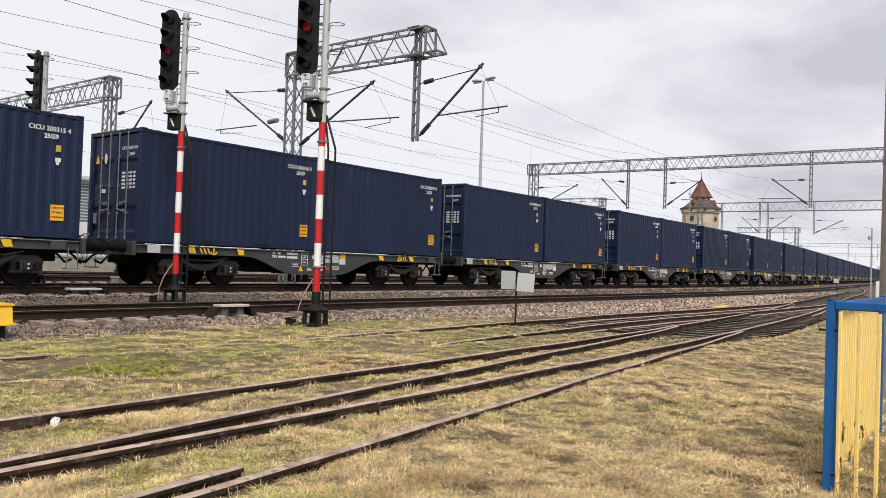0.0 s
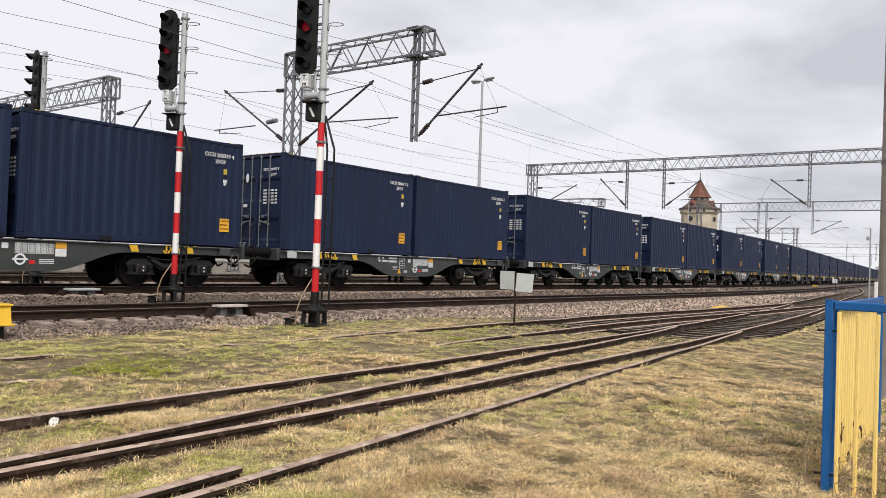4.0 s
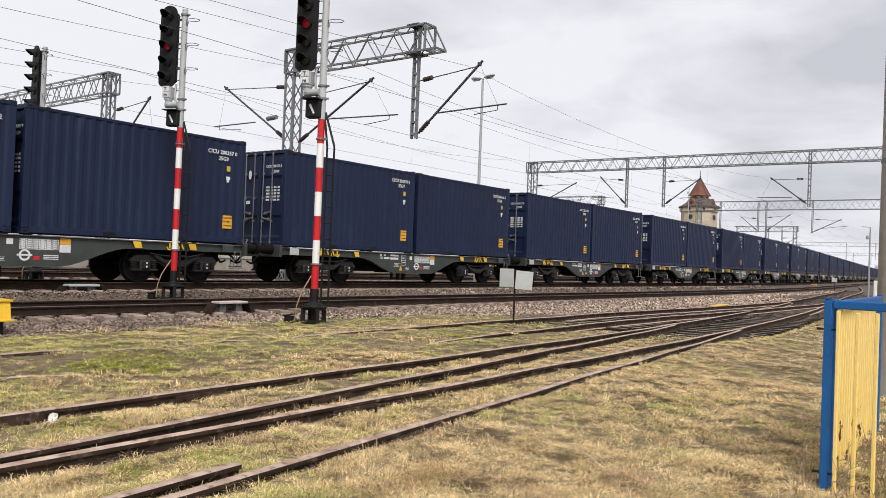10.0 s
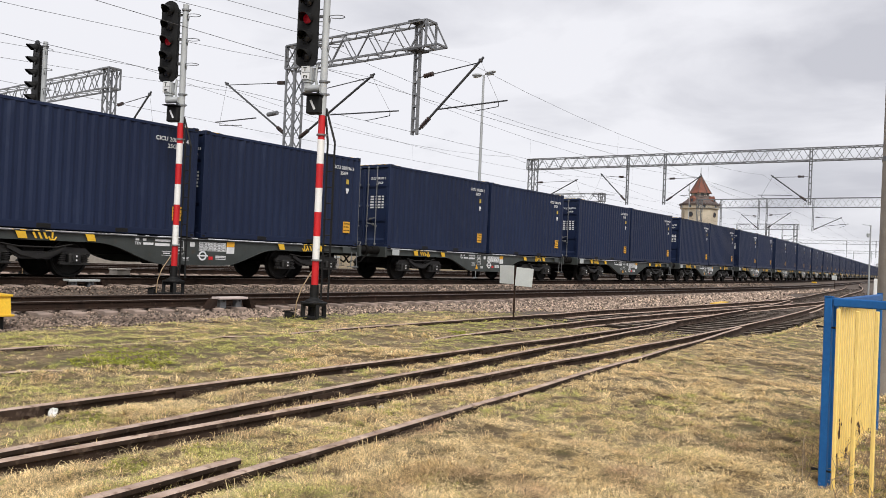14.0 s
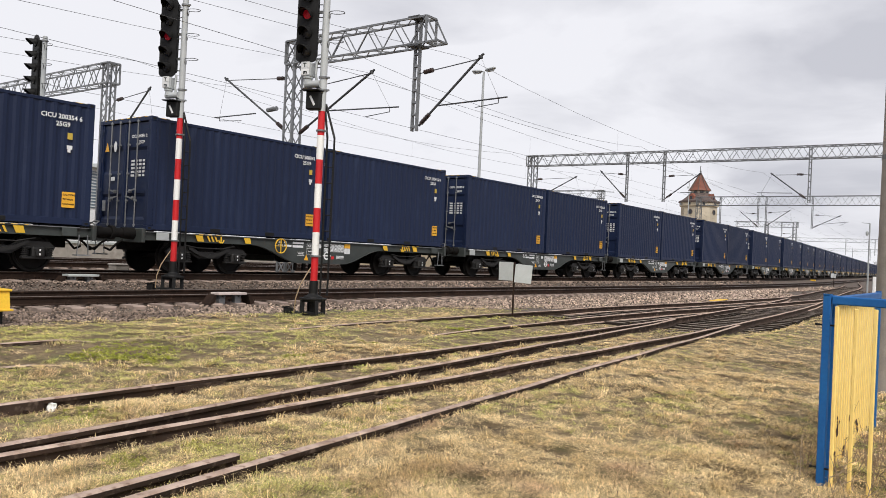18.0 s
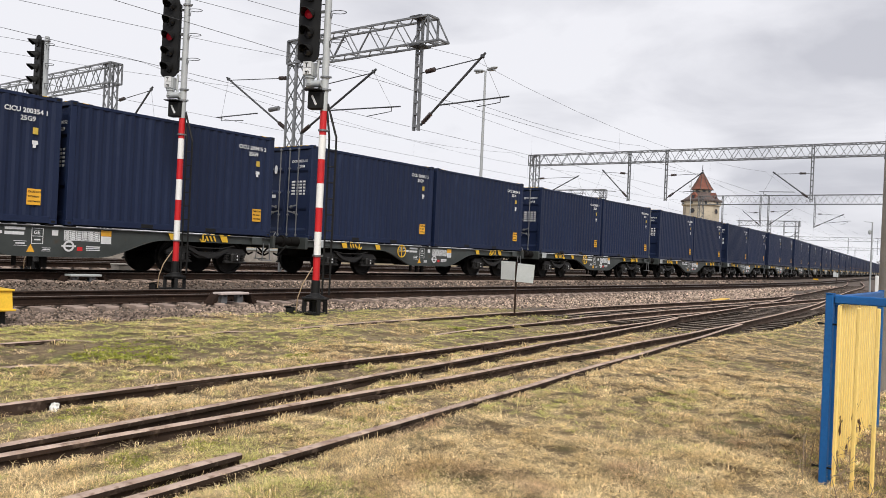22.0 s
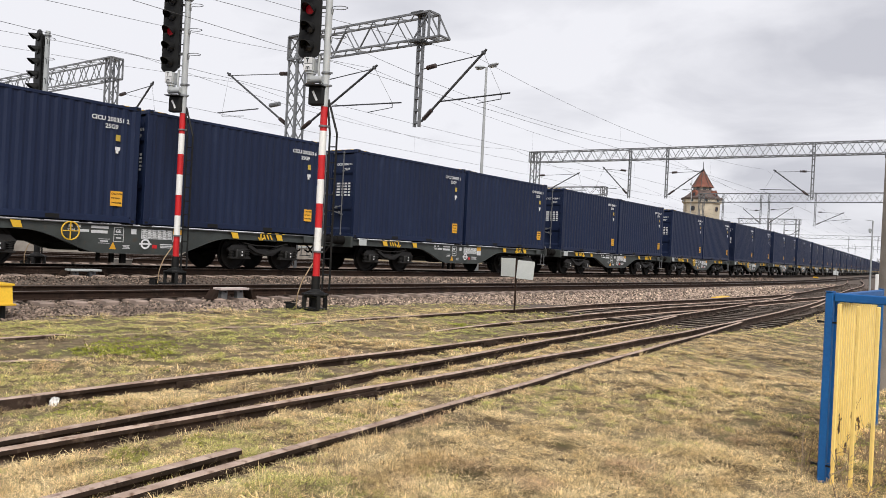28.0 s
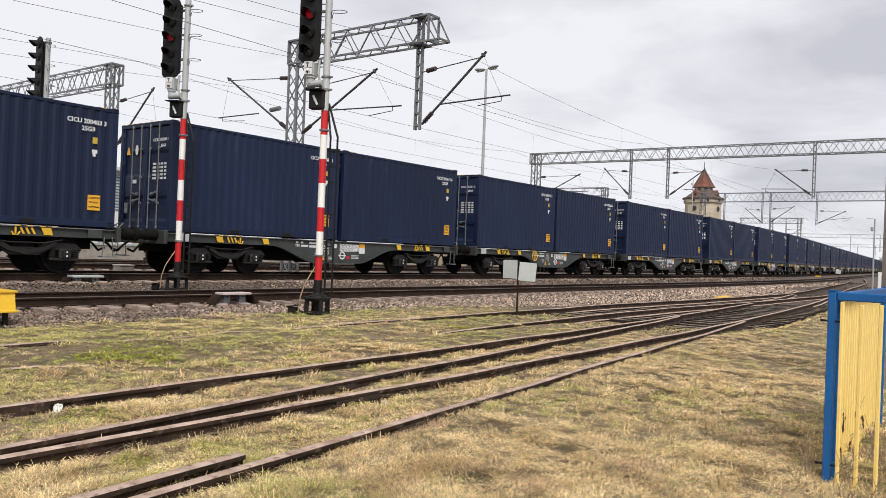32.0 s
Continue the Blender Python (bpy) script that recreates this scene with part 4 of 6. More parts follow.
    part("warning_triangle", Shape().prism([(-0.72, 0.46), (-0.54, 0.46), (-0.63, 0.64)], X - 0.002, X + 0.004, 0), STICKER, w, "yellow warning triangle")
    return w


def plain_copy(ob):
    """The same thing for wagons that stay far off: its pieces joined, one mesh for each surface."""
    groups = {}
    bpy.context.view_layer.update()
    for o in ob.children_recursive:
        if o.type != "MESH" or o.name.startswith("coil_spring"):
            continue
        key = o.data.materials[0]
        g = groups.setdefault(key.name, (key, Shape()))[1]
        m = ob.matrix_world.inverted() @ o.matrix_world
        g.add([m @ v.co for v in o.data.vertices], [tuple(p.vertices) for p in o.data.polygons])
    c = thing(ob.name, ob["label"], ob["category"], ob["group"])
    names = {NAVY.name: "body", WAGON.name: "underframe", UNDER.name: "running_gear", MARK.name: "markings", STICKER.name: "stickers", YELLOW.name: "yellow_plates", GALV.name: "galvanised_fittings", WHEELSTEEL.name: "wheel_gear", HAZARD.name: "hazard_strips", BLACK.name: "dark_openings", GREYPAINT.name: "deck_edges", GEAR.name: "bogie_casting", SPRING.name: "brake_gear", DARKSTEEL.name: "axle_gear", RED.name: "red_labels", OLIVE.name: "small_labels"}
    for n, (m, s) in groups.items():
        p = part(names.get(n, "fittings"), s, m, c)
        p["kind"] = "stuff"
    return c


# numbers of the boxes, wagon by wagon: rear box, front box
NUMBERS = {1: ("2003165", "2003700"), 0: ("2004170", "2003154"), -1: ("2003733", "2003794"), -2: ("2003708", "2004165"), -3: ("2003362", "2003570"), -4: ("2003824", "2003963"),
           -5: ("2003412", "2004160"), -6: ("2003515", "2003546"), -7: ("2003541", "2004152"), -8: ("2004131", "2003639"), -9: ("2003512", "2003536"), -10: ("2003891", "2004126"), 2: ("2003670", "2003618"), 3: ("2003602", "2003481"), 4: ("2003440", "2003283")}
NEAR_LAST = 4
WAGONS, BOXES = [], []
first_wagon, first_box = wagon(), container()
far_wagon, far_box = plain_copy(first_wagon), plain_copy(first_box)
used = set()


def next_one(ob):
    if ob.name in used:
        return copy_thing(ob, Matrix())
    used.add(ob.name)
    return ob


for k in range(FIRST, LAST + 1):
    near = k <= NEAR_LAST
    WAGONS.append(next_one(first_wagon if near else far_wagon))
    for q in (0, 1):
        BOXES.append(next_one(first_box if near else far_box))
for k in range(FIRST, NEAR_LAST + 1):
    if k not in (-5, -6, -9):        # only these wagons carry the yellow handwheel
        for o in [o for o in WAGONS[k - FIRST].children if o.name.split(".")[0] == "brake_handwheel"]:
            bpy.data.objects.remove(o)
    for q in (0, 1):
        side_text(BOXES[2 * (k - FIRST) + q], NUMBERS.get(k, ("2003927", "2004033"))[q])


# how far the train has come: it keeps its pace, then gathers speed
WAY = (0.00, 4.63, 9.26, 13.89, 18.46, 23.01, 27.60, 32.27, 37.02, 41.41, 46.17, 50.64, 55.42, 59.85, 64.64, 69.44, 74.17, 78.75, 83.11, 88.00, 92.71, 97.28,
       102.33, 107.01, 112.02, 116.83, 121.72, 126.74, 131.89, 137.19, 142.13, 147.57, 152.62)       # metres, second by second


def travel(t):
    """A smooth curve through the metres of each second."""
    i = min(int(t), 31)
    a, b = WAY[i], WAY[i + 1]
    m0 = (b - WAY[i - 1]) / 2 if i else b - a
    m1 = (WAY[i + 2] - a) / 2 if i < 31 else b - a
    u = t - i
    return (2 * u**3 - 3 * u**2 + 1) * a + (u**3 - 2 * u**2 + u) * m0 + (3 * u**2 - 2 * u**3) * b + (u**3 - u**2) * m1


def on_track(s):
    return pose(X_E - bend(s), s, RAIL_E, 0, 0, math.degrees(heading(s)))


# ---- overhead line: gantries, masts, wires ----
def lattice(s, a, b, w, h, step, chord=0.05, brace=0.03, up=(0, 0, 1)):
    """A box truss from a to b: four chords and zigzag bracing. w across, h along up."""
    a, b, up = Vector(a), Vector(b), Vector(up)
    d = (b - a)
    n = max(2, int(round(d.length / step)))
    dn = d.normalized()
    side = dn.cross(up).normalized()
    c = [side * (w / 2) * i + up * (h / 2) * j for i, j in ((-1, -1), (1, -1), (1, 1), (-1, 1))]
    for o in c:
        s.bar(a + o, b + o, chord, chord)
    for k in range(n):
        p, q = a + d * (k / n), a + d * ((k + 1) / n)
        for i in range(4):
            o1, o2 = c[i], c[(i + 1) % 4]
            if k % 2:
                o1, o2 = o2, o1
            s.bar(p + o1, q + o2, brace, brace)
    for p in (a, b):
        for i in range(4):
            s.bar(p + c[i], p + c[(i + 1) % 4], chord, chord)
    return s


def mast_column(name, parent, x, y, z0, z1, w=0.55):
    s = Shape()
    lattice(s, (x, y, z0), (x, y, z1), w, w, 0.6, 0.07, 0.035, up=(0, 1, 0))
    col = part(name, s, GALV, parent)
    return col


def insulator(parent, p, q):
    v, p, q = Shape(), Vector(p), Vector(q)
    for i in range(5):
        v.rod(p + (q - p) * (i / 5), p + (q - p) * ((i + 0.55) / 5), 0.08, 10)
    part("insulator", v, INSUL, parent, "brown ribbed insulator", smooth=True)


def cantilever(parent, y, foot, tip, stay, tube, reg, k=1.0):
    """A bracket that holds the wires over a track, in the plane of y; points are (x, z): the strut's foot and tip, the stay at the mast, both ends of the steady tube, the wire's clip."""
    def P(q):
        return Vector((q[0] * k, y * k, EYE[2] + (q[1] - EYE[2]) * k))
    f, t, st, t0, t1, rg = P(foot), P(tip), P(stay), P(tube[0]), P(tube[1]), P(reg)
    d = (t - f).normalized()
    part("strut_tube", Shape().rod(f, t + d * 0.15, 0.042, 8), DARKSTEEL, parent, "dark diagonal strut")
    part("stay_tube", Shape().rod(st, t - d * 0.1, 0.018, 6), DARKSTEEL, parent)
    part("steady_tube", Shape().rod(t0, t1, 0.026, 6), DARKSTEEL, parent)
    near = t1 + (t0 - t1) * 0.12
    part("registration_arm", Shape().pipe([near, near + Vector((0, 0, -0.16)), rg], 0.015, 5), DARKSTEEL, parent)
    part("tip_clamp", Shape().box(t, (0.12, 0.12, 0.12), ch=0.02), DARKSTEEL, parent)
    part("hanger_wire", Shape().rod(t, near, 0.006, 4), WIRE, parent)
    insulator(parent, f + d * 0.12, f + d * 0.6)
    e = (t - st).normalized()
    insulator(parent, st + e * 0.25, st + e * 0.65)


def hanging_mast(parent, x, y, ztop, zbot):
    s = Shape()
    e = 0.10 if y < 30 else 0.075
    for i in (-1, 1):
        s.box((x + i * e, y, (ztop + zbot) / 2), (0.045, 0.14, ztop - zbot))
    k = zbot + 0.15
    while k < ztop:
        s.box((x, y, k), (2 * e, 0.13, 0.07))
        k += 0.42
    return part("drop_mast", s, GALV, parent, "hanging twin-channel mast")


def gantry(name, label, y, x0, x1, ztop, columns, masts, h=0.95, step=0.85, w=0.7, cw=0.55, zfoot=-0.15, skew=0.0):
    g = thing(name, label, "catenary gantry", "overhead line gantries")
    part("beam", lattice(Shape(), (x0, y, ztop - h / 2), (x1, y + skew * (x1 - x0), ztop - h / 2), w, h, step, 0.065, 0.032), GALV, g)
    for x in columns:
        mast_column("column", g, x, y + skew * (x - x0), zfoot, ztop, cw)
    for x, zb in masts:
        hanging_mast(g, x, y + skew * (x - x0), ztop + 0.05, zb)
    return g


GA = gantry("catenary_gantry", "grey lattice half-gantry with a hanging mast over the tracks", 21, -24.0, -16.95, 8.98, (-23.75,), ((-17.5, 5.12),), h=0.9, w=0.55, cw=0.45, step=0.62)
end = Shape()
for q in (-0.275, 0.275):
    end.bar((-16.95, 21 + q, 8.08), (-16.45, 21 + q, 8.08), 0.06, 0.06).bar((-16.95, 21 + q, 8.95), (-16.45, 21 + q, 8.08), 0.045, 0.045)
end.bar((-16.45, 20.72, 8.08), (-16.45, 21.28, 8.08), 0.06, 0.06).bar((-16.95, 20.72, 8.08), (-16.45, 21.28, 8.08), 0.03, 0.03)
part("beam_end", end, GALV, GA, "tapering end of the beam")
part("mast_bracket", Shape().box((-17.5, 21, 9.02), (0.5, 0.62, 0.06)).box((-17.5, 21, 8.04), (0.5, 0.62, 0.06)), DARKSTEEL, GA)
cantilever(GA, 21, (-17.3, 5.3), (-14.83, 7.39), (-17.4, 7.1), ((-16.52, 5.93), (-13.73, 5.99)), (-14.97, 5.75))
cantilever(GA, 21, (-23.35, 5.35), (-19.62, 7.39), (-23.4, 7.05), ((-21.7, 6.14), (-18.26, 6.02)), (-19.85, 5.78))
cantilever(GA, 21, (-24.15, 5.55), (-28.0, 7.94), (-24.1, 7.6), ((-26.0, 6.34), (-28.7, 6.35)), (-26.9, 6.1))
part("balance_weight", Shape().rod((-24.7, 21, 6.45), (-25.25, 21, 6.42), 0.09, 10), GALV, GA)
GB = gantry("catenary_gantry", "long grey lattice portal gantry across all tracks", 55, -33.6, 4.0, 9.18, (-33.2, 3.6), ((-25.2, 5.5), (-22.37, 5.5), (-12.58, 5.45)), h=0.8, step=0.5, skew=0.05)
cantilever(GB, 55, (-25.1, 5.75), (-27.1, 7.75), (-25.1, 7.5), ((-26.0, 6.2), (-28.0, 6.3)), (-27.0, 6.0), 1.008)
cantilever(GB, 55, (-22.0, 5.7), (-19.56, 7.41), (-22.0, 7.3), ((-20.9, 6.1), (-18.9, 6.15)), (-19.6, 5.9), 1.01)
cantilever(GB, 55, (-12.5, 5.6), (-14.67, 7.27), (-12.5, 7.2), ((-13.4, 6.0), (-15.6, 6.05)), (-15.0, 5.8), 1.019)
cantilever(GB, 55, (-32.8, 5.7), (-29.3, 7.4), (-32.9, 7.3), ((-31.0, 6.1), (-28.5, 6.1)), (-29.5, 5.9))
GC = gantry("catenary_gantry", "grey lattice portal gantry over the rear tracks", 20, -75, -35.2, 9.2, (-35.6, -74.5), (), w=0.6, cw=0.42, step=0.6)
cantilever(GC, 20, (-34.9, 5.4), (-32.2, 7.7), (-35.0, 7.4), ((-33.8, 6.0), (-31.5, 6.1)), (-32.4, 5.8))
GD = gantry("catenary_gantry", "far grey lattice portal gantry across the tracks", 102, -36.4, 3.0, 9.95, (-36.2, 2.6), ((-33.4, 6.1), (-28.72, 6.1), (-27.76, 4.2), (-22.44, 6.0)), h=1.1, step=0.75)
cantilever(GD, 102, (-28.8, 6.3), (-30.75, 7.97), (-28.8, 7.8), ((-29.6, 6.7), (-31.6, 6.8)), (-30.8, 6.5))
cantilever(GD, 102, (-27.7, 6.3), (-25.05, 8.2), (-27.7, 7.9), ((-26.6, 6.7), (-24.4, 6.8)), (-25.2, 6.5))
cantilever(GD, 102, (-22.3, 6.2), (-19.4, 7.6), (-22.3, 7.7), ((-21.4, 6.6), (-18.5, 6.9)), (-19.6, 6.4))
GE = gantry("catenary_gantry", "far grey lattice portal gantry over the rear tracks", 90, -75, -44.0, 9.8, (-44.3, -74), (), h=1.0, w=1.0)
GF = gantry("catenary_gantry", "distant lattice gantry over the main lines", 150, -46, -35.3, 9.6, (-40.6, -35.8), ((-38, 5.8),), step=0.9)
cantilever(GF, 150, (-38, 6.0), (-35.5, 7.7), (-38, 7.5), ((-37, 6.4), (-34.6, 6.4)), (-35.6, 6.2))
GG = gantry("catenary_gantry", "very distant lattice gantry over the main lines", 235, -70, -24, 10.2, (-69, -24.5), ((-43, 5.8), (-36, 5.8)), step=1.8)
GH = gantry("catenary_gantry", "very distant lattice gantry over the main lines", 330, -80, -32, 10.2, (-79, -47, -32.5), ((-58, 5.8), (-52, 5.8)), step=2.4)


def wire(name, parent, pts, r=0.008):
    return part(name, Shape().pipe(pts, r, 4), WIRE, parent)


def catenary(x0, stations, zc, zm, label):
    """Contact wire, bearer wire with its sag, and droppers along one track."""
    c = thing("overhead_wires", label, "overhead line", "overhead line wires")
    pc, pm = [], []
    for k, (a, b) in enumerate(zip(stations[:-1], stations[1:])):
        n = 9
        for i in range(n + (k == len(stations) - 2)):
            t = i / n
            y = a + (b - a) * t
            sag = 1.25 if k == 0 else 0.75
            zig = 0.25 * math.cos(math.pi * (k + t))
            x = x0 - bend(y) + zig
            pc.append((x, y, zc))
            pm.append((x, y, zm - 4 * sag * t * (1 - t)))
            if i in (3, 6):
                part("dropper", Shape().rod((x, y, zc), (x, y, zm - 4 * sag * t * (1 - t)), 0.0025, 3), WIRE, c)
    wire("contact_wire", c, pc, 0.006)
    wire("bearer_wire", c, pm, 0.0055)
    return c


ST = [-34, 21, 55, 102, 150, 235, 330]
catenary(X_D + 0.35, ST, 5.78, 7.4, "contact and bearer wires over the near main line")
catenary(X_E - 0.35, ST, 5.78, 7.4, "contact and bearer wires over the train's track")
catenary(X_F - 0.4, ST, 6.05, 7.5, "contact and bearer wires over the track behind the train")
catenary(X_G - 6, [-34, 20, 90, 150, 235], 5.75, 7.3, "contact and bearer wires over a rear track")
for x, z in ((-23.5, 9.5), (-35, 9.5)):
    f = thing("feeder_wire", "thin feeder wire along the gantries", "overhead line", "overhead line wires")
    pts = []
    for a, b in zip(ST[:-1], ST[1:]):
        for i in range(8):
            t = i / 8
            y = a + (b - a) * t
            pts.append((x - bend(y), y, z - 4 * 0.9 * t * (1 - t)))
    wire("wire", f, pts, 0.008)


# ---- colour light signals ----
TAN = mat("tan_cable_sheath", (0.42, 0.30, 0.18), None, 0.6)


def signal(label, at, redlit):
    """A five-lamp signal that faces -Y, its pole banded red and white, on a black base frame."""
    s = thing("light_signal", label, "railway signal", "colour light signals", at=at)
    base = Shape().lathe([(0.27, 0.315), (0.28, 0.325), (0.28, 0.35), (0.26, 0.36)], 8, pose(0, 0, 0, 0, 0, 22.5)).box((0, 0, 0.03), (0.40, 0.40, 0.06), ch=0.01)
    base.box((0, 0, 0.16), (0.09, 0.09, 0.30)).box((0, 0, 0.29), (0.38, 0.38, 0.04), ch=0.01)
    for x in (-0.155, 0.155):
        for y in (-0.155, 0.155):
            base.bar((x * 1.05, y * 1.05, 0.03), (x, y, 0.31), 0.075, 0.075)
    part("base_frame", base, BLACK, s)
    part("foot_sleeve", Shape().lathe([(0.20, 0.355), (0.19, 0.385), (0.12, 0.41), (0.09, 0.45), (0.09, 0.71)], 16), BLACK, s, smooth=True)
    z, n = 0.71, 7
    for k in range(n):
        part("pole_band", Shape().rod((0, 0, z), (0, 0, z + 0.5), 0.074, 18, caps=False), WHITE if k % 2 else RED, s, "white painted band" if k % 2 else "red painted band", smooth=True)
        z += 0.5
    top = 7.12
    part("pole", Shape().rod((0, 0, z), (0, 0, top), 0.077, 18, 0.070), GREYPAINT, s, "light grey upper pole", smooth=True)
    for q in (1.2, z - 0.42, z + 0.42, z + 0.68, top - 0.15):
        part("pole_clamp", Shape().rod((0, 0, q), (0, 0, q + 0.035), 0.10, 14).box((0.11, 0, q + 0.017), (0.06, 0.04, 0.035)), GALV, s)
    bx = part("marker_box", Shape().box((-0.13, -0.10, z + 0.2), (0.31, 0.20, 0.37), ch=0.02).box((-0.13, -0.17, z + 0.395), (0.35, 0.34, 0.02)), BLACK, s, "black box with a white slanting bar")
    part("white_bar", Shape().box((0, 0, 0), (0.045, 0.006, 0.22)), MARK, bx, at=Matrix.Translation((-0.13, -0.204, z + 0.19)) @ pose(0, 0, 0, 0, -28, 0))
    part("cable_housing", Shape().rod((-0.02, -0.10, z + 0.55), (-0.36, -0.10, z + 0.54), 0.075, 14).rod((-0.30, -0.10, z + 0.54), (-0.30, -0.10, z + 0.68), 0.085, 14).rod((-0.30, -0.10, z + 0.66), (-0.30, -0.10, z + 0.69), 0.105, 14), GREYPAINT, s, "pale cable elbow", smooth=True)
    part("terminal_box", Shape().box((-0.30, -0.08, z + 0.84), (0.20, 0.20, 0.29), ch=0.015), GREYPAINT, s, "pale terminal box")
    part("riser_pipe", Shape().pipe([(-0.10, -0.02, z + 0.42), (-0.15, -0.06, z + 0.75), (-0.15, -0.03, z + 1.05)], 0.028, 8), GREYPAINT, s, smooth=True)
    for q, word in ((0.93, "T"), (0.79, "m")):
        pl = part("number_plate", Shape().box((-0.33, -0.19, z + q), (0.19, 0.012, 0.13), ch=0.003), MARK, s, "white plate with a dark letter")
        part("plate_letter", letters(word, 0.12, BLACK), None, pl, "dark letter", at=Matrix.Translation((-0.375, -0.200, z + q - 0.045)) @ pose(0, 0, 0, 90, 0, 0))
    # head: a black oval plate, rounded at both ends, with five hooded lamps
    z0, z1, xc, r = 5.18, 7.2, -0.36, 0.235
    outline = [(xc + r * math.cos(math.pi * a / 12), z1 - r + r * math.sin(math.pi * a / 12)) for a in range(13)]
    outline += [(xc - r * math.cos(math.pi * a / 12), z0 + r * 0.6 - r * 0.6 * math.sin(math.pi * a / 12)) for a in range(13)]
    head = part("signal_head", Shape().prism(outline, -0.13, -0.10, 1).box((xc, 0.0, (z0 + z1) / 2), (0.34, 0.2, z1 - z0 - 0.3), ch=0.04), BLACK, s, "black oval head plate")
    for q in (0.5, 1.1, 1.7):
        part("head_bracket", Shape().box((-0.17, 0.02, z0 + q), (0.3, 0.05, 0.05)), GALV, s)
    for i in range(5):
        zz = 5.44 + i * 0.38
        v, f, n = [], [], 14
        for yy, cut in ((-0.13, 0.0), (-0.43, 0.17)):
            for a in range(n + 1):
                ang = math.radians(-10 + 200 * a / n)
                for rr in (0.122, 0.114):
                    v.append((xc + rr * math.cos(ang), yy + cut * (1 - math.sin(ang)), zz + rr * math.sin(ang) - (0.05 if cut else 0)))
        w2 = 2 * (n + 1)
        for a in range(n):
            f += [(2 * a, 2 * a + 2, w2 + 2 * a + 2, w2 + 2 * a), (2 * a + 1, w2 + 2 * a + 1, w2 + 2 * a + 3, 2 * a + 3), (w2 + 2 * a, w2 + 2 * a + 2, w2 + 2 * a + 3, w2 + 2 * a + 1)]
        part("lamp_hood", Shape().add(v, f), BLACK, head)
        lit = 4 - i == redlit
        part("lens", Shape().lathe([(0.105, 0), (0.10, 0.02), (0.06, 0.04), (0.01, 0.05)], 16, Matrix.Translation((xc, -0.132, zz)) @ pose(0, 0, 0, 90, 0, 0)), REDLAMP if lit else LAMPGLASS, head, "lit red lens" if lit else "dark glass lens", smooth=True)
        part("lens_rim", Shape().lathe([(0.125, 0), (0.125, 0.03), (0.108, 0.03), (0.108, 0)], 18, Matrix.Translation((xc, -0.131, zz)) @ pose(0, 0, 0, 90, 0, 0)), BLACK, head)
    q = z + 0.9
    while q < top - 0.1:
        part("rung", Shape().rod((-0.06, -0.05, q), (-0.17, -0.05, q), 0.011, 5), DARKSTEEL, s)
        q += 0.26
    for q in (5.65, 6.25, 6.85):
        pts = [(0.24 + 0.17 * math.cos(a), 0.12 * math.sin(a), q) for a in [math.radians(-160 + 32 * j) for j in range(11)]]
        part("guard_loop", Shape().pipe([(0.07, -0.02, q - 0.13)] + pts + [(0.07, 0.02, q - 0.13)], 0.008, 5), DARKSTEEL, s)
    for i in (0, 1):
        xo = 0.145 + i * 0.16
        part("ladder_stile", Shape().pipe([(0.05 + i * 0.03, 0.02, z + 0.15), (xo, 0.02, z - 0.55), (xo, 0.02, 0.42)], 0.023, 6), BLACK, s)
    q = 0.75
    while q < z - 0.55:
        part("ladder_rung", Shape().rod((0.145, 0.02, q), (0.305, 0.02, q), 0.013, 5), BLACK, s)
        q += 0.33
    part("cable_box", Shape().box((-0.44, -0.2, 0.07), (0.17, 0.17, 0.14), ch=0.02).prism([(-0.55, 0.13), (-0.33, 0.17), (-0.33, 0.19), (-0.55, 0.15)], -0.30, -0.10, 1), BLACK, s)
    part("conduit", Shape().pipe([(-0.35, -0.2, 0.12), (-0.28, -0.2, 0.05), (-0.16, -0.16, 0.04)], 0.028, 6), BLACK, s)
    part("cable", Shape().pipe([(-0.30, -0.24, 0.05), (-0.26, -0.26, 0.35), (-0.20, -0.2, 0.62), (-0.12, -0.08, 0.85), (-0.08, 0, 0.98)], 0.012, 6), TAN, s, "tan cable")
    return s


signal("red and white banded colour light signal on black base", pose(-12.0, 11.4, -0.46, 0, 0, 20), 2)
signal("red and white banded colour light signal between the main tracks", pose(-16.95, 11.4, -0.27, 0, 0, 20), 2)
signal("colour light signal standing behind the container train", pose(-24.2, 11.5, -0.2, 0, 0, -5), -1)


# ---- signs, boxes, lamp posts beside the tracks ----
def twin_board(at, label):
    b = thing("track_sign", label, "sign", "twin board signs", at=at)
    part("post", Shape().box((0, 0, 0.62), (0.035, 0.035, 1.28)), RUSTRAIL, b)
    for s in (-1, 1):
        part("board", Shape().box((s * 0.215, 0.0, 0), (0.385, 0.012, 0.415), ch=0.003), BOARD_W, b, "pale grey-green board", at=pose(0, -0.03, 1.055 - 0.015 * (s + 1), 0, 1.5 + 2.0 * s, 14 * s))
    part("brace", Shape().box((0, 0.012, 1.15), (0.16, 0.02, 0.03)), DARKSTEEL, b)
    return b


twin_board(pose(-9.5, 15.15, -0.45, 0, 0, 12), "two blank pale boards on a thin dark post in a siding")
twin_board(pose(-16.1, 83.0, -0.42, 0, 0, 68), "two blank pale boards on a post far down the line")


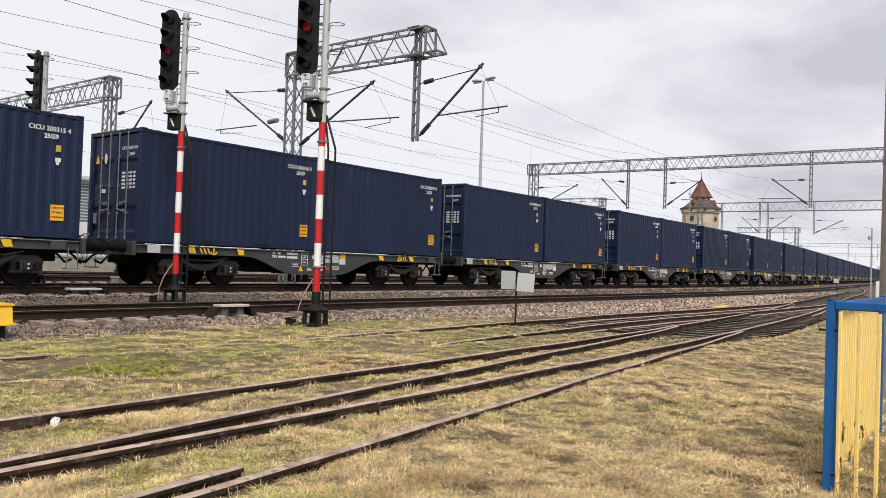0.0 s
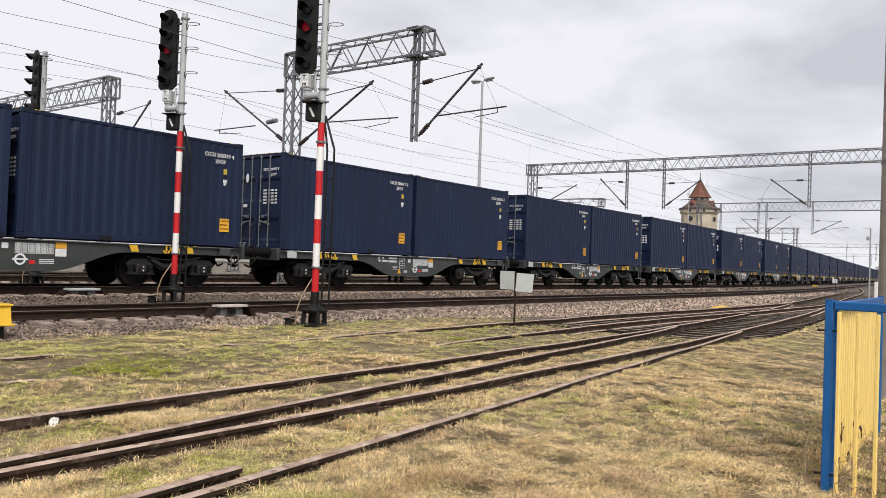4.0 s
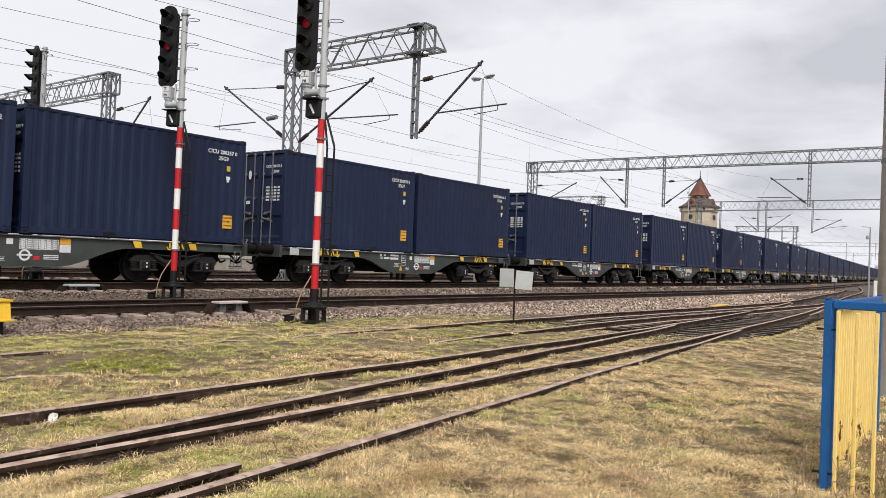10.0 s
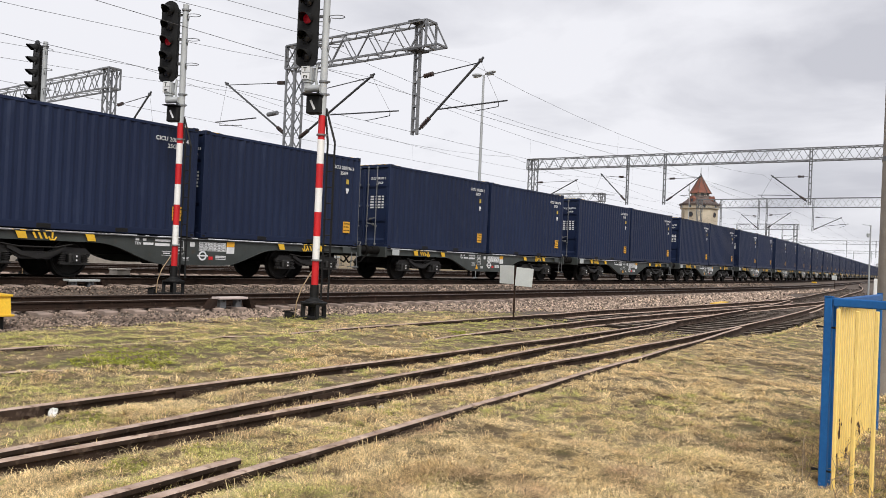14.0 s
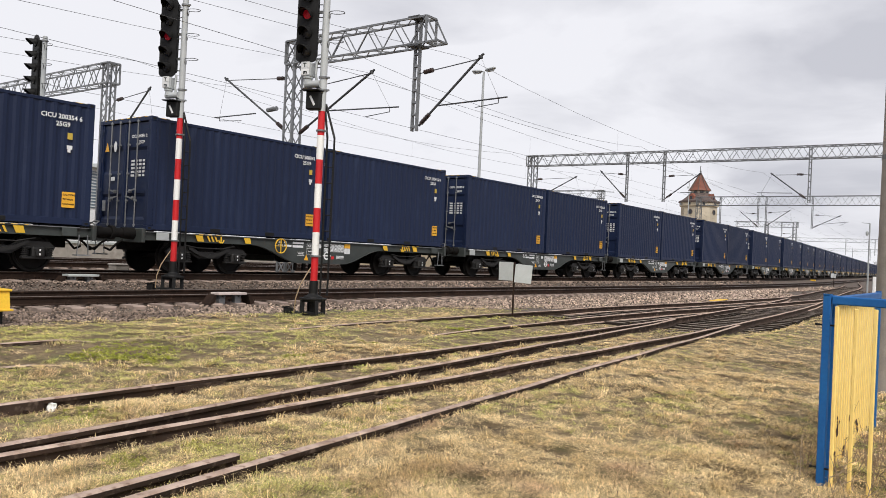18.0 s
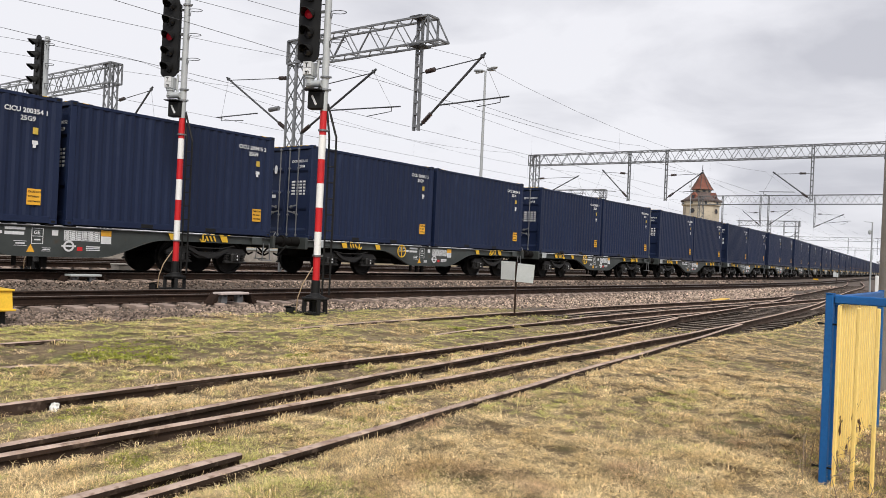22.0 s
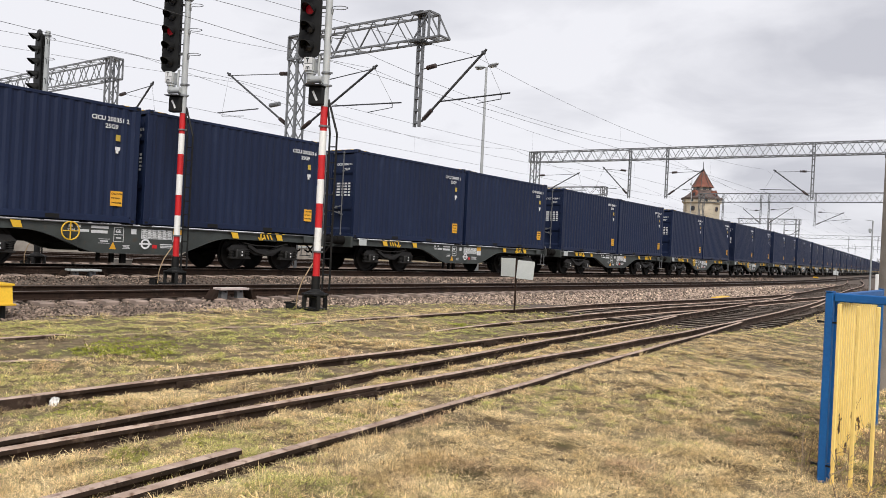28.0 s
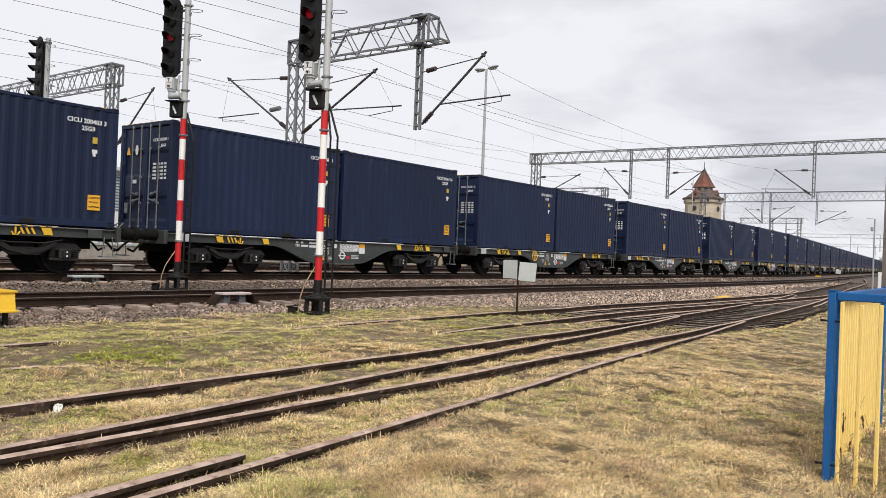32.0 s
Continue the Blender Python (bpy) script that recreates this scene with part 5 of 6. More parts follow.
def lamp_post():
    p = thing("lamp_post", "tall grey lamp post with two lamp heads behind the train", "street lamp", at=pose(-22.9, 32.75, -0.15))
    part("pole", Shape().rod((0, 0, 0), (0, 0, 10.4), 0.10, 14, 0.055), GREYPAINT, p, smooth=True)
    for s in (0, 1):
        h = part("lamp_head", Shape().lathe([(0.02, 0.0), (0.11, 0.12), (0.15, 0.4), (0.12, 0.62), (0.03, 0.72)], 12, pose(0.08, 0, 10.42, 0, 84, 0) @ Matrix.Diagonal((0.6, 1, 1, 1))), GREYPAINT, p, "grey lamp head", smooth=True, at=pose(0, 0, 0, 0, 0, 180 * s - 8))
        part("lamp_glass", Shape().box((0.45, 0, 10.36), (0.42, 0.16, 0.03), ch=0.01), BOARD_W, h, "pale lamp glass")
    return p


lamp_post()


def small_lamp(at, h, label):
    p = thing("lamp_post", label, "street lamp", at=at)
    part("pole", Shape().rod((0, 0, 0), (0, 0, h), 0.06, 10, 0.045), GREYPAINT, p, smooth=True)
    part("arm", Shape().rod((0, 0, h), (-0.5, 0, h + 0.05), 0.02, 6), GREYPAINT, p)
    part("lamp_head", Shape().lathe([(0.03, 0), (0.10, -0.08), (0.09, -0.25), (0.03, -0.32)], 12, pose(-0.15, 0, h - 0.5)), BOARD_W, p, "pale lantern", smooth=True)
    return p


small_lamp(pose(-36.86, 100, -0.2), 11.9, "thin grey lamp post before the tower")
small_lamp(pose(-9.55, 60, -0.4), 4.75, "thin grey lamp post with a lantern beside the sidings")
small_lamp(pose(-9.0, 64, -0.4), 4.6, "thin grey lamp post beside the sidings")


def marker_stone():
    p = thing("marker_post", "white painted concrete marker post beside the sidings", "post", at=pose(-8.75, 57.5, -0.45))
    part("shaft", Shape().box((0, 0, 0.65), (0.2, 0.2, 1.15), ch=0.02), WHITE, p)


marker_stone()


def right_post():
    p = thing("concrete_mast", "tall round concrete mast behind the fence", "mast", at=pose(-1.495, 11.2, -0.65))
    part("shaft", Shape().rod((0, 0, 0), (0, 0, 8.5), 0.20, 20, 0.15), CONCRETE, p, smooth=True)
    part("band", Shape().rod((0, 0, 3.0), (0, 0, 3.06), 0.19, 16), GALV, p)


right_post()


def yellow_box(at, label, s=1.0):
    b = thing("equipment_box", label, "trackside box", "yellow trackside boxes", at=at @ Matrix.Diagonal((s, s, s, 1)))
    part("body", Shape().prism([(-0.5, 0.22), (0.5, 0.22), (0.45, 0.50), (-0.45, 0.50)], -0.3, 0.3, 1), YELLOW, b, "yellow painted housing")
    part("lid", Shape().box((0, 0, 0.515), (0.96, 0.66, 0.035), ch=0.008), YELLOW, b)
    part("rim", Shape().box((0, 0, 0.215), (1.06, 0.68, 0.03), ch=0.006), YELLOW, b)
    for x in (-0.38, 0.0, 0.38):
        for y in (-0.2, 0.2):
            part("leg", Shape().box((x, y, 0.1), (0.07, 0.07, 0.21), ch=0.008), BLACK, b)
    return b


yellow_box(pose(-13.0, 5.32, -0.455, 0, 0, 0), "yellow steel equipment box on black legs in the ballast")
yb = yellow_box(pose(-21.9, 101.4, -0.3), "small yellow equipment box far along the main line", 0.55)


def rail_cover(at, label, plate):
    """A flat cover over a detector on the rail, with dark ramps at both ends."""
    c = thing("detector_cover", label, "trackside box", "rail detector covers", at=at)
    part("cover_plate", Shape().box((0, 0, 0.24), (0.30, 0.76, 0.05), ch=0.008), plate, c, "pale cover plate")
    for y in (-0.22, 0.2):
        part("bracket", Shape().box((0, y, 0.11), (0.14, 0.16, 0.2), ch=0.015), GALV, c)
        part("bolt", Shape().rod((0.08, y, 0.18), (0.12, y, 0.18), 0.02, 8), DARKSTEEL, c)
    for e in (-1, 1):
        part("ramp", Shape().prism([(e * 0.42, 0.22), (e * 0.46, 0.23), (e * 0.62, 0.02), (e * 0.50, 0.0)], -0.14, 0.14, 0), RUSTRAIL, c, "dark deflector ramp")
    return c


PINK = mat("pale_pinkish_plate", (0.52, 0.44, 0.42), (0.44, 0.37, 0.35), 0.7, 0, 5, 0.1)
rail_cover(pose(-14.35, 11.1, -0.41), "pale pinkish cover plate over a rail detector", PINK)
rail_cover(pose(-18.18, 9.75, -0.22), "grey cover plate over a rail detector by the train's track", BOARD_W)


def concrete_box():
    c = thing("cable_pit", "grey concrete cable pit behind the train's track", "trackside box", at=pose(-23.6, 13.9, -0.13, 0, 0, 5))
    part("body", Shape().box((0, 0, 0.10), (0.4, 0.5, 0.24), ch=0.02), CONCRETE, c)
    part("lid", Shape().box((0, 0, 0.24), (0.44, 0.54, 0.05), ch=0.015), CONCRETE, c)


concrete_box()


def yellow_ramp():
    c = thing("yellow_plate", "flat yellow plate lying beside the siding points", "plate", at=pose(-10.35, 31.9, -0.44, 0, 0, 8))
    part("plate", Shape().box((0, 0, 0.045), (0.3, 2.4, 0.03), ch=0.006), YELLOW, c)
    for y in (-1.1, 1.1):
        part("bearer", Shape().box((0, y, 0.02), (0.3, 0.12, 0.04)), DARKSTEEL, c)


yellow_ramp()


# ---- blue and yellow barrier fence ----
def fence_bay(label, a, b, z0, z1, wide, deep, gap, out=-0.04, foot=True):
    """A bay of slats in a blue tube frame between posts a and b, (x, y)."""
    a, b = Vector((*a, 0)), Vector((*b, 0))
    d = b - a
    L = d.length
    f = thing("fence_bay", label, "fence", "barrier fence bays", at=Matrix.Translation((a.x, a.y, z0)) @ pose(0, 0, 0, 0, 0, math.degrees(math.atan2(d.y, d.x))))
    h = z1 - z0
    for x in (0, L):
        part("post", Shape().box((x, 0, h / 2 - 0.1), (0.052, 0.046, h + 0.2), ch=0.006), FENCE_B, f, "blue steel post")
        part("post_cap", Shape().box((x, 0, h + 0.004), (0.05, 0.05, 0.008)), FENCE_B, f)
    part("top_rail", Shape().box((L / 2, 0, h - 0.033), (L - 0.066, 0.046, 0.06), ch=0.007), FENCE_B, f, "blue steel rail")
    if foot:
        part("bottom_rail", Shape().box((L / 2, 0, 0.05), (L - 0.066, 0.03, 0.03), ch=0.005), FENCE_B, f, "blue steel rail")
    n = int((L - 0.12) / gap)
    slat = Shape().box((0, 0, 0), (wide, deep, h - 0.10), ch=0.004).mesh("slat", FENCE_Y)
    rng = random.Random(int(L * 100))
    for i in range(n + 1):
        part("slat", slat, None, f, at=pose(0.08 + i * gap, out, h / 2 - 0.03 + rng.uniform(-0.006, 0.006), 0, rng.uniform(-0.2, 0.2), 0))
    return f


front_bay = fence_bay("pale yellow steel slats in a blue frame", (-1.207, 6.06), (0.31, 5.84), -0.60, 0.755, 0.025, 0.02, 0.122, foot=False)
rear_bay = fence_bay("pale yellow steel slats in a blue frame, with rust spots", (-1.185, 6.13), (-1.29, 8.75), -0.60, 0.745, 0.075, 0.03, 0.122, 0.04, False)
for z in (0.545, -0.455):
    part("hinge", Shape().rod((-0.065, -0.01, z + 0.6), (0.06, -0.01, z + 0.6), 0.007, 8).rod((-0.065, -0.01, z + 0.592), (-0.065, -0.01, z + 0.608), 0.012, 8), BLACK, front_bay, "black hinge")
rngf = random.Random(8)
for x0, z0, n in ((0.30, 0.41, 6), (0.60, 0.36, 7), (0.57, 0.30, 3), (1.32, 0.33, 9), (1.40, 0.18, 8), (1.64, 0.15, 7), (0.95, 0.10, 3), (0.45, 0.16, 3)):
    for k in range(n):
        u, v, r = x0 + rngf.gauss(0, 0.05), z0 + rngf.gauss(0, 0.022), rngf.uniform(0.011, 0.027)
        if abs((u - 0.019) % 0.122 - 0.061) > 0.045:
            continue
        ring = [(u + 2.2 * r * rngf.uniform(0.5, 1.1) * math.cos(a), v + r * rngf.uniform(0.5, 1.2) * math.sin(a)) for a in [j * math.pi / 4 for j in range(8)]]
        part("rust_spot", Shape().prism(ring, 0.0225, 0.0245, 1), RUST, rear_bay, "dark rust spot")


def dead_weeds(name, label, spots, seed, height):
    """Dry leafless weed stalks."""
    rng = random.Random(seed)
    s = Shape()
    for x, y, n in spots:
        for k in range(n):
            px, py = x + rng.gauss(0, 0.12), y + rng.gauss(0, 0.16)
            p = Vector((px, py, ground_z(px, py) - 0.01))
            d = Vector((rng.gauss(0, 0.25), rng.gauss(0, 0.25), 1)).normalized()
            L = height * rng.uniform(0.5, 1.2)
            q = p + d * L
            s.rod(p, q, 0.004, 4, 0.002, caps=False)
            for j in range(rng.randint(2, 5)):
                t = rng.uniform(0.35, 0.95)
                b = p + d * L * t
                e = b + Vector((rng.gauss(0, 1), rng.gauss(0, 1), rng.uniform(0.3, 1.2))).normalized() * rng.uniform(0.06, 0.18)
                s.rod(b, e, 0.0025, 3, 0.0012, caps=False)
    tagged(part(name, s, mat("dry_weed_stalk", (0.22, 0.16, 0.11), (0.34, 0.26, 0.18), 0.9)), label, "weeds", kind="stuff")


dead_weeds("dead_weeds", "dry leafless weed stalks at the foot of the fence", [(-1.34, 6.1, 5), (-1.1, 5.9, 3), (-0.95, 6.4, 10), (-1.05, 7.0, 14), (-0.95, 7.6, 16), (-0.8, 6.6, 12), (-0.8, 5.9, 4), (-0.9, 8.3, 14)], 4, 0.30)


# ---- behind the train: station building, tower, bare trees ----
def station_building():
    b = thing("station_building", "long pale building with louvred upper wall behind the tracks", "building", at=pose(-50, 0, -0.3))
    y0, y1 = -30, 30
    part("wall", Shape().box((-5, (y0 + y1) / 2, 2.9), (10, y1 - y0, 5.8)), FACADE, b)
    part("roof", Shape().box((-4.8, (y0 + y1) / 2, 5.95), (10.8, y1 - y0 + 0.8, 0.3), ch=0.05), BOARD_W, b)
    part("plinth", Shape().box((0.05, (y0 + y1) / 2, 0.25), (0.3, y1 - y0 + 0.1, 0.7)), ROOFDARK, b, "dark brown plinth")
    for k in range(int((y1 - y0) / 6)):
        lv = part("louvre_panel", Shape().box((0.03, y0 + 3 + 6 * k, 4.4), (0.05, 5.9, 2.4)), LOUVRE, b, "dark blue-grey louvre panel")
        if y0 + 3 + 6 * k > 8:
            for j in range(12):
                part("slat", Shape().box((0.07, y0 + 3 + 6 * k, 3.3 + j * 0.2), (0.04, 5.9, 0.075)), BOARD_W, lv, "pale louvre slat")
    return b


station_building()


def platform():
    p = thing("station_platform", "grey concrete station platform behind the rear tracks", "platform", kind="structure")
    part("platform_body", Shape().box((-39.6, -4, 0.18), (11.6, 76, 0.96)), CONCRETE, p)
    part("platform_edge", Shape().box((-34.05, -4, 0.70), (0.6, 76.1, 0.12), ch=0.015), BOARD_W, p, "pale platform edge slab")
    for k in range(12):
        part("edge_joint", Shape().box((-33.755, -36 + 6 * k, 0.66), (0.02, 0.05, 0.19)), ROOFDARK, p)


platform()


def tower():
    t = thing("old_tower", "cream plastered octagonal tower with a steep red tiled roof", "tower", at=pose(-53.2, 150, -1, 0, 0, 12))
    R = 3.35
    part("wall", Shape().lathe([(R, 0), (R, 13.2), (R + 0.05, 13.3)], 8), PLASTER, t)
    part("cornice", Shape().lathe([(R, 13.2), (R + 0.28, 13.35), (R + 0.3, 14.0), (R + 0.42, 14.15), (R + 0.42, 14.35), (R - 0.2, 14.4)], 8), PLASTER, t, "pale moulded cornice band")
    part("eaves_band", Shape().lathe([(R + 0.44, 13.98), (R + 0.5, 14.02), (R + 0.5, 14.3), (R + 0.3, 14.42)], 8), ROOFDARK, t, "dark eaves moulding")
    part("skirt_roof", Shape().lathe([(R + 0.2, 14.32), (3.0, 14.75), (2.4, 15.2), (1.98, 15.65), (1.9, 15.85)], 8), ROOFDARK, t, "grey-brown lower roof")
    part("drum", Shape().lathe([(1.7, 15.6), (1.7, 16.5)], 8), PLASTER, t)
    part("drum_eaves", Shape().lathe([(1.75, 16.3), (2.05, 16.35), (2.05, 16.45), (1.6, 16.5)], 8), ROOFDARK, t)
    part("spire", Shape().lathe([(2.1, 16.35), (1.70, 16.9), (1.08, 18.0), (0.5, 19.05), (0.08, 19.8)], 8), ROOFTILE, t, "steep red tiled roof")
    part("finial", Shape().rod((0, 0, 19.5), (0, 0, 21.2), 0.06, 6).lathe([(0.02, 19.9), (0.18, 20.1), (0.02, 20.3)], 8), DARKSTEEL, t)
    for k in range(8):
        a = radians(22.5 + 45 * k)
        turned = Matrix.Rotation(a, 4, "Z")
        m = turned @ Matrix.Translation((R * 0.924 + 0.02, 0, 0))
        if k % 2:
            w = part("round_window", Shape().lathe([(0.5, -0.02), (0.5, 0.07), (0.38, 0.07), (0.38, -0.02)], 16, m @ pose(0, 0, 12.2, 0, 90, 0)), ROOFDARK, t, "dark round window frame")
            part("pane", Shape().lathe([(0.4, 0), (0.4, 0.02)], 14, m @ pose(0, 0, 12.2, 0, 90, 0)), PANE, w)
        else:
            w = part("arched_window", Shape().box((0, 0, 0), (0.08, 0.62, 1.3), m @ pose(0, 0, 11.9), ch=0.02), PLASTER, t, "narrow window frame")
            part("pane", Shape().box((0.05, 0, 0), (0.03, 0.42, 1.1), m @ pose(0, 0, 11.9)), PANE, w)
        frieze = turned @ Matrix.Translation(((R + 0.29) * 0.924 + 0.01, 0, 13.7))
        for q in (-0.85, 0.0, 0.85):
            part("frieze_opening", Shape().box((0, q, 0), (0.05, 0.34, 0.42), frieze), PANE, t, "small dark opening under the eaves")
        lantern = turned @ Matrix.Translation((1.7 * 0.924 + 0.01, 0, 16.0))
        part("lantern_window", Shape().box((0, 0, 0), (0.05, 0.62, 0.5), lantern, ch=0.01), PANE, t, "dark lantern window")
        rib = turned @ Matrix.Rotation(radians(22.5), 4, "Z")
        part("roof_rib", Shape().pipe([rib @ Vector((r + 0.03, 0, z)) for r, z in ((2.1, 16.35), (1.70, 16.9), (1.08, 18.0), (0.5, 19.05), (0.08, 19.8))], 0.07, 5), ROOFDARK, t, "dark hip ridge")
    for k in (5, 7):
        turned = Matrix.Rotation(radians(22.5 + 45 * k), 4, "Z")
        d = part("dormer", Shape().prism([(-0.5, 14.5), (0.5, 14.5), (0.5, 15.2), (0, 15.75), (-0.5, 15.2)], 2.0, 2.95, 0), ROOFTILE, t, "small gabled dormer", at=turned)
        part("pane", Shape().box((2.96, 0, 14.9), (0.04, 0.5, 0.55)), PANE, d)
    return t


tower()


def bare_tree(at, h, seed, label):
    """A leafless winter tree: trunk, limbs and many fine twigs."""
    rng = random.Random(seed)
    t = thing("bare_tree", label, "tree", "bare winter trees", at=at)
    trunk, crown = Shape(), Shape()

    def grow(p, d, L, r, depth):
        q = p + d * L
        (trunk if depth < 2 else crown).rod(p, q, r, 6 if depth < 2 else 3, r * 0.68, caps=False)
        if depth >= 6:
            return
        for k in range(rng.choice((2, 3, 3)) if depth else 5):
            nd = (d + Vector((rng.gauss(0, 0.45), rng.gauss(0, 0.45), rng.uniform(-0.05, 0.35)))).normalized()
            grow(p + d * L * rng.uniform(0.6, 1.0), nd, L * rng.uniform(0.6, 0.82), r * 0.58, depth + 1)
    grow(Vector((0, 0, -0.2)), Vector((0, 0, 1)), h * 0.28, h * 0.018, 0)
    part("trunk", trunk, BARK, t)
    part("crown", crown, BARK, t, "fine leafless twigs")
    return t


bare_tree(pose(-55, 92, -0.5), 9.5, 1, "bare winter tree behind the tracks")
bare_tree(pose(-60, 99, -0.5), 9.0, 5, "bare winter tree behind the tracks")
bare_tree(pose(-49, 180, -0.5), 10, 2, "bare winter tree far behind the train")
bare_tree(pose(-45, 172, -0.5), 8, 3, "bare winter tree far behind the train")
first_tree = bare_tree(pose(-72, 330, -0.5), 12, 4, "distant bare tree beyond the train")
rngt = random.Random(11)
for k in range(16):
    copy_thing(first_tree, pose(-76 + 3.1 * k + rngt.uniform(-1, 1), 345 + rngt.uniform(-10, 25), -0.5, 0, 0, rngt.uniform(0, 360)) @ Matrix.Scale(rngt.uniform(0.7, 1.0), 4))


# ---- loose surface: grass, ballast stones, litter ----
def value_noise(x, y, seed, cell):
    """Smooth noise from 0 to 1 for arrays of places."""
    r = np.random.RandomState(seed).rand(256, 256)
    u, v = x / cell, y / cell
    i, j = np.floor(u).astype(int), np.floor(v).astype(int)
    a, b = u - i, v - j
    a, b = a * a * (3 - 2 * a), b * b * (3 - 2 * b)
    g = lambda p, q: r[p % 256, q % 256]
    return (g(i, j) * (1 - a) + g(i + 1, j) * a) * (1 - b) + (g(i, j + 1) * (1 - a) + g(i + 1, j + 1) * a) * b


def fan(rng, n, d0, d1, a0=0.06, a1=1.27):
    """Places before the camera, denser near it."""
    d = d0 * (d1 / d0) ** rng.rand(n)
    a = a0 + (a1 - a0) * rng.rand(n)
    return -np.sin(a) * d, np.cos(a) * d, d


PROF_U = np.arange(-60, 20, 0.05)
PROF_Z = np.array([profile(u) for u in PROF_U])
BEND_Y = np.arange(0, 130, 0.5)
BEND_X = np.array([bend(y) for y in BEND_Y])


def soil(x, y):
    return np.interp(x + np.interp(y, BEND_Y, BEND_X), PROF_U, PROF_Z) + np.where((x > -14) & (x < 3) & (y > -9) & (y < 60), relief(x, y), 0)


def rail_gap(x, y):
    """Distance to the nearest siding rail."""
    best = np.full(x.shape, 9.0)
    ys = np.arange(-2, 60, 0.5)
    for keys, lo, hi in ((KEYS_A, -8, 38), (KEYS_B, -8, 18.9), (KEYS_C, 9, 40)):
        cx = np.interp(y, ys, smooth_line(keys, np.clip(ys, keys[0][0], keys[-1][0])))
        for s in (-0.76, 0.76):
            g = np.abs(x - cx - s)
            best = np.minimum(best, np.where((y > lo) & (y < hi), g, 9))
    return best


def hummock(x, y):
    """Tussocks of matted grass."""
    return 0.12 * (0.6 * value_noise(x, y, 61, 0.30) + 0.4 * value_noise(x, y, 62, 0.13)) ** 2 * np.clip(rail_gap(x, y) * 6 - 0.4, 0, 1)


def tussocks(name, label, n, blades, seed, material, keep, tall, reach, width, d0, d1, a0=0.09, a1=1.215, even=False):
    """Clumps of grass: blades that spring from a crown, arch over and droop."""
    rng = np.random.RandomState(seed)
    if even:
        cd, way = np.sqrt(d0 * d0 + (d1 * d1 - d0 * d0) * rng.rand(n)), a0 + (a1 - a0) * rng.rand(n)
        cx, cy = -np.sin(way) * cd, np.cos(way) * cd
    else:
        cx, cy, cd = fan(rng, n, d0, d1, a0, a1)
    ok = keep(cx, cy, rng)
    cx, cy, cd = cx[ok], cy[ok], cd[ok]
    n = len(cx)
    size = (0.4 + 1.15 * rng.rand(n) ** 2) * (0.65 + 0.75 * value_noise(cx, cy, seed + 2, 0.45))
    crown = soil(cx, cy) + hummock(cx, cy) - 0.006
    comb = 2 * np.pi * value_noise(cx, cy, seed + 1, 0.6)
    k = np.repeat(np.arange(n), np.maximum(3, (blades * size * (0.6 + 0.8 * rng.rand(n))).astype(int)))
    m = len(k)
    turn = np.where(rng.rand(m) < 0.25, comb[k] + rng.normal(0, 0.7, m), 2 * np.pi * rng.rand(m))
    dx, dy = np.cos(turn), np.sin(turn)
    out = rng.rand(m) ** 0.6
    r0 = 0.42 * reach * size[k] * rng.rand(m)
    x0, y0 = cx[k] + dx * r0, cy[k] + dy * r0
    free = rail_gap(x0, y0) > 0.045
    k, dx, dy, out, x0, y0 = k[free], dx[free], dy[free], out[free], x0[free], y0[free]
    m = len(k)
    L = reach * size[k] * (0.35 + 0.9 * rng.rand(m)) * out
    H = tall * size[k] * (0.25 + 1.0 * rng.rand(m)) * (1.15 - 0.55 * out)
    w = width * (0.6 + 0.8 * rng.rand(m)) * np.clip(cd[k] / 6, 0.75, 4.0)
    z0 = crown[k] - 0.01 * rng.rand(m)
    bow = rng.normal(0, 0.6, m)
    ex, ey = dx - dy * bow, dy + dx * bow
    sx, sy = -ey * w, ex * w
    near = d1 < 12
    q = 4 if near else 3
    P = np.empty((m, q, 3), dtype=np.float32)
    mid = 0.45 + 0.2 * rng.rand(m)
    mx, my, mz = x0 + dx * L * mid, y0 + dy * L * mid, z0 + H
    droop = np.where(rng.rand(m) < 0.16, 1.2, -0.1 + 0.85 * rng.rand(m))
    tx, ty, tz = x0 + ex * L, y0 + ey * L, z0 + H * droop
    if near:
        P[:, 0] = np.stack([x0, y0, z0], -1)
        P[:, 1] = np.stack([mx + sx, my + sy, mz], -1)
        P[:, 2] = np.stack([tx, ty, tz], -1)
        P[:, 3] = np.stack([mx - sx, my - sy, mz], -1)
        f = np.array([[0, 1, 3], [1, 2, 3]])
    else:
        P[:, 0] = np.stack([x0 - sx, y0 - sy, z0], -1)
        P[:, 1] = np.stack([x0 + sx, y0 + sy, z0], -1)
        P[:, 2] = np.stack([tx, ty, z0 + H * np.maximum(droop, 0.35)], -1)
        f = np.array([[0, 1, 2]])
    F = (np.arange(m)[:, None, None] * q + f[None]).reshape(-1, 3)
    tagged(part(name, grid_mesh(name, P.reshape(-1, 3), F, material), material), label, "grass", kind="stuff")


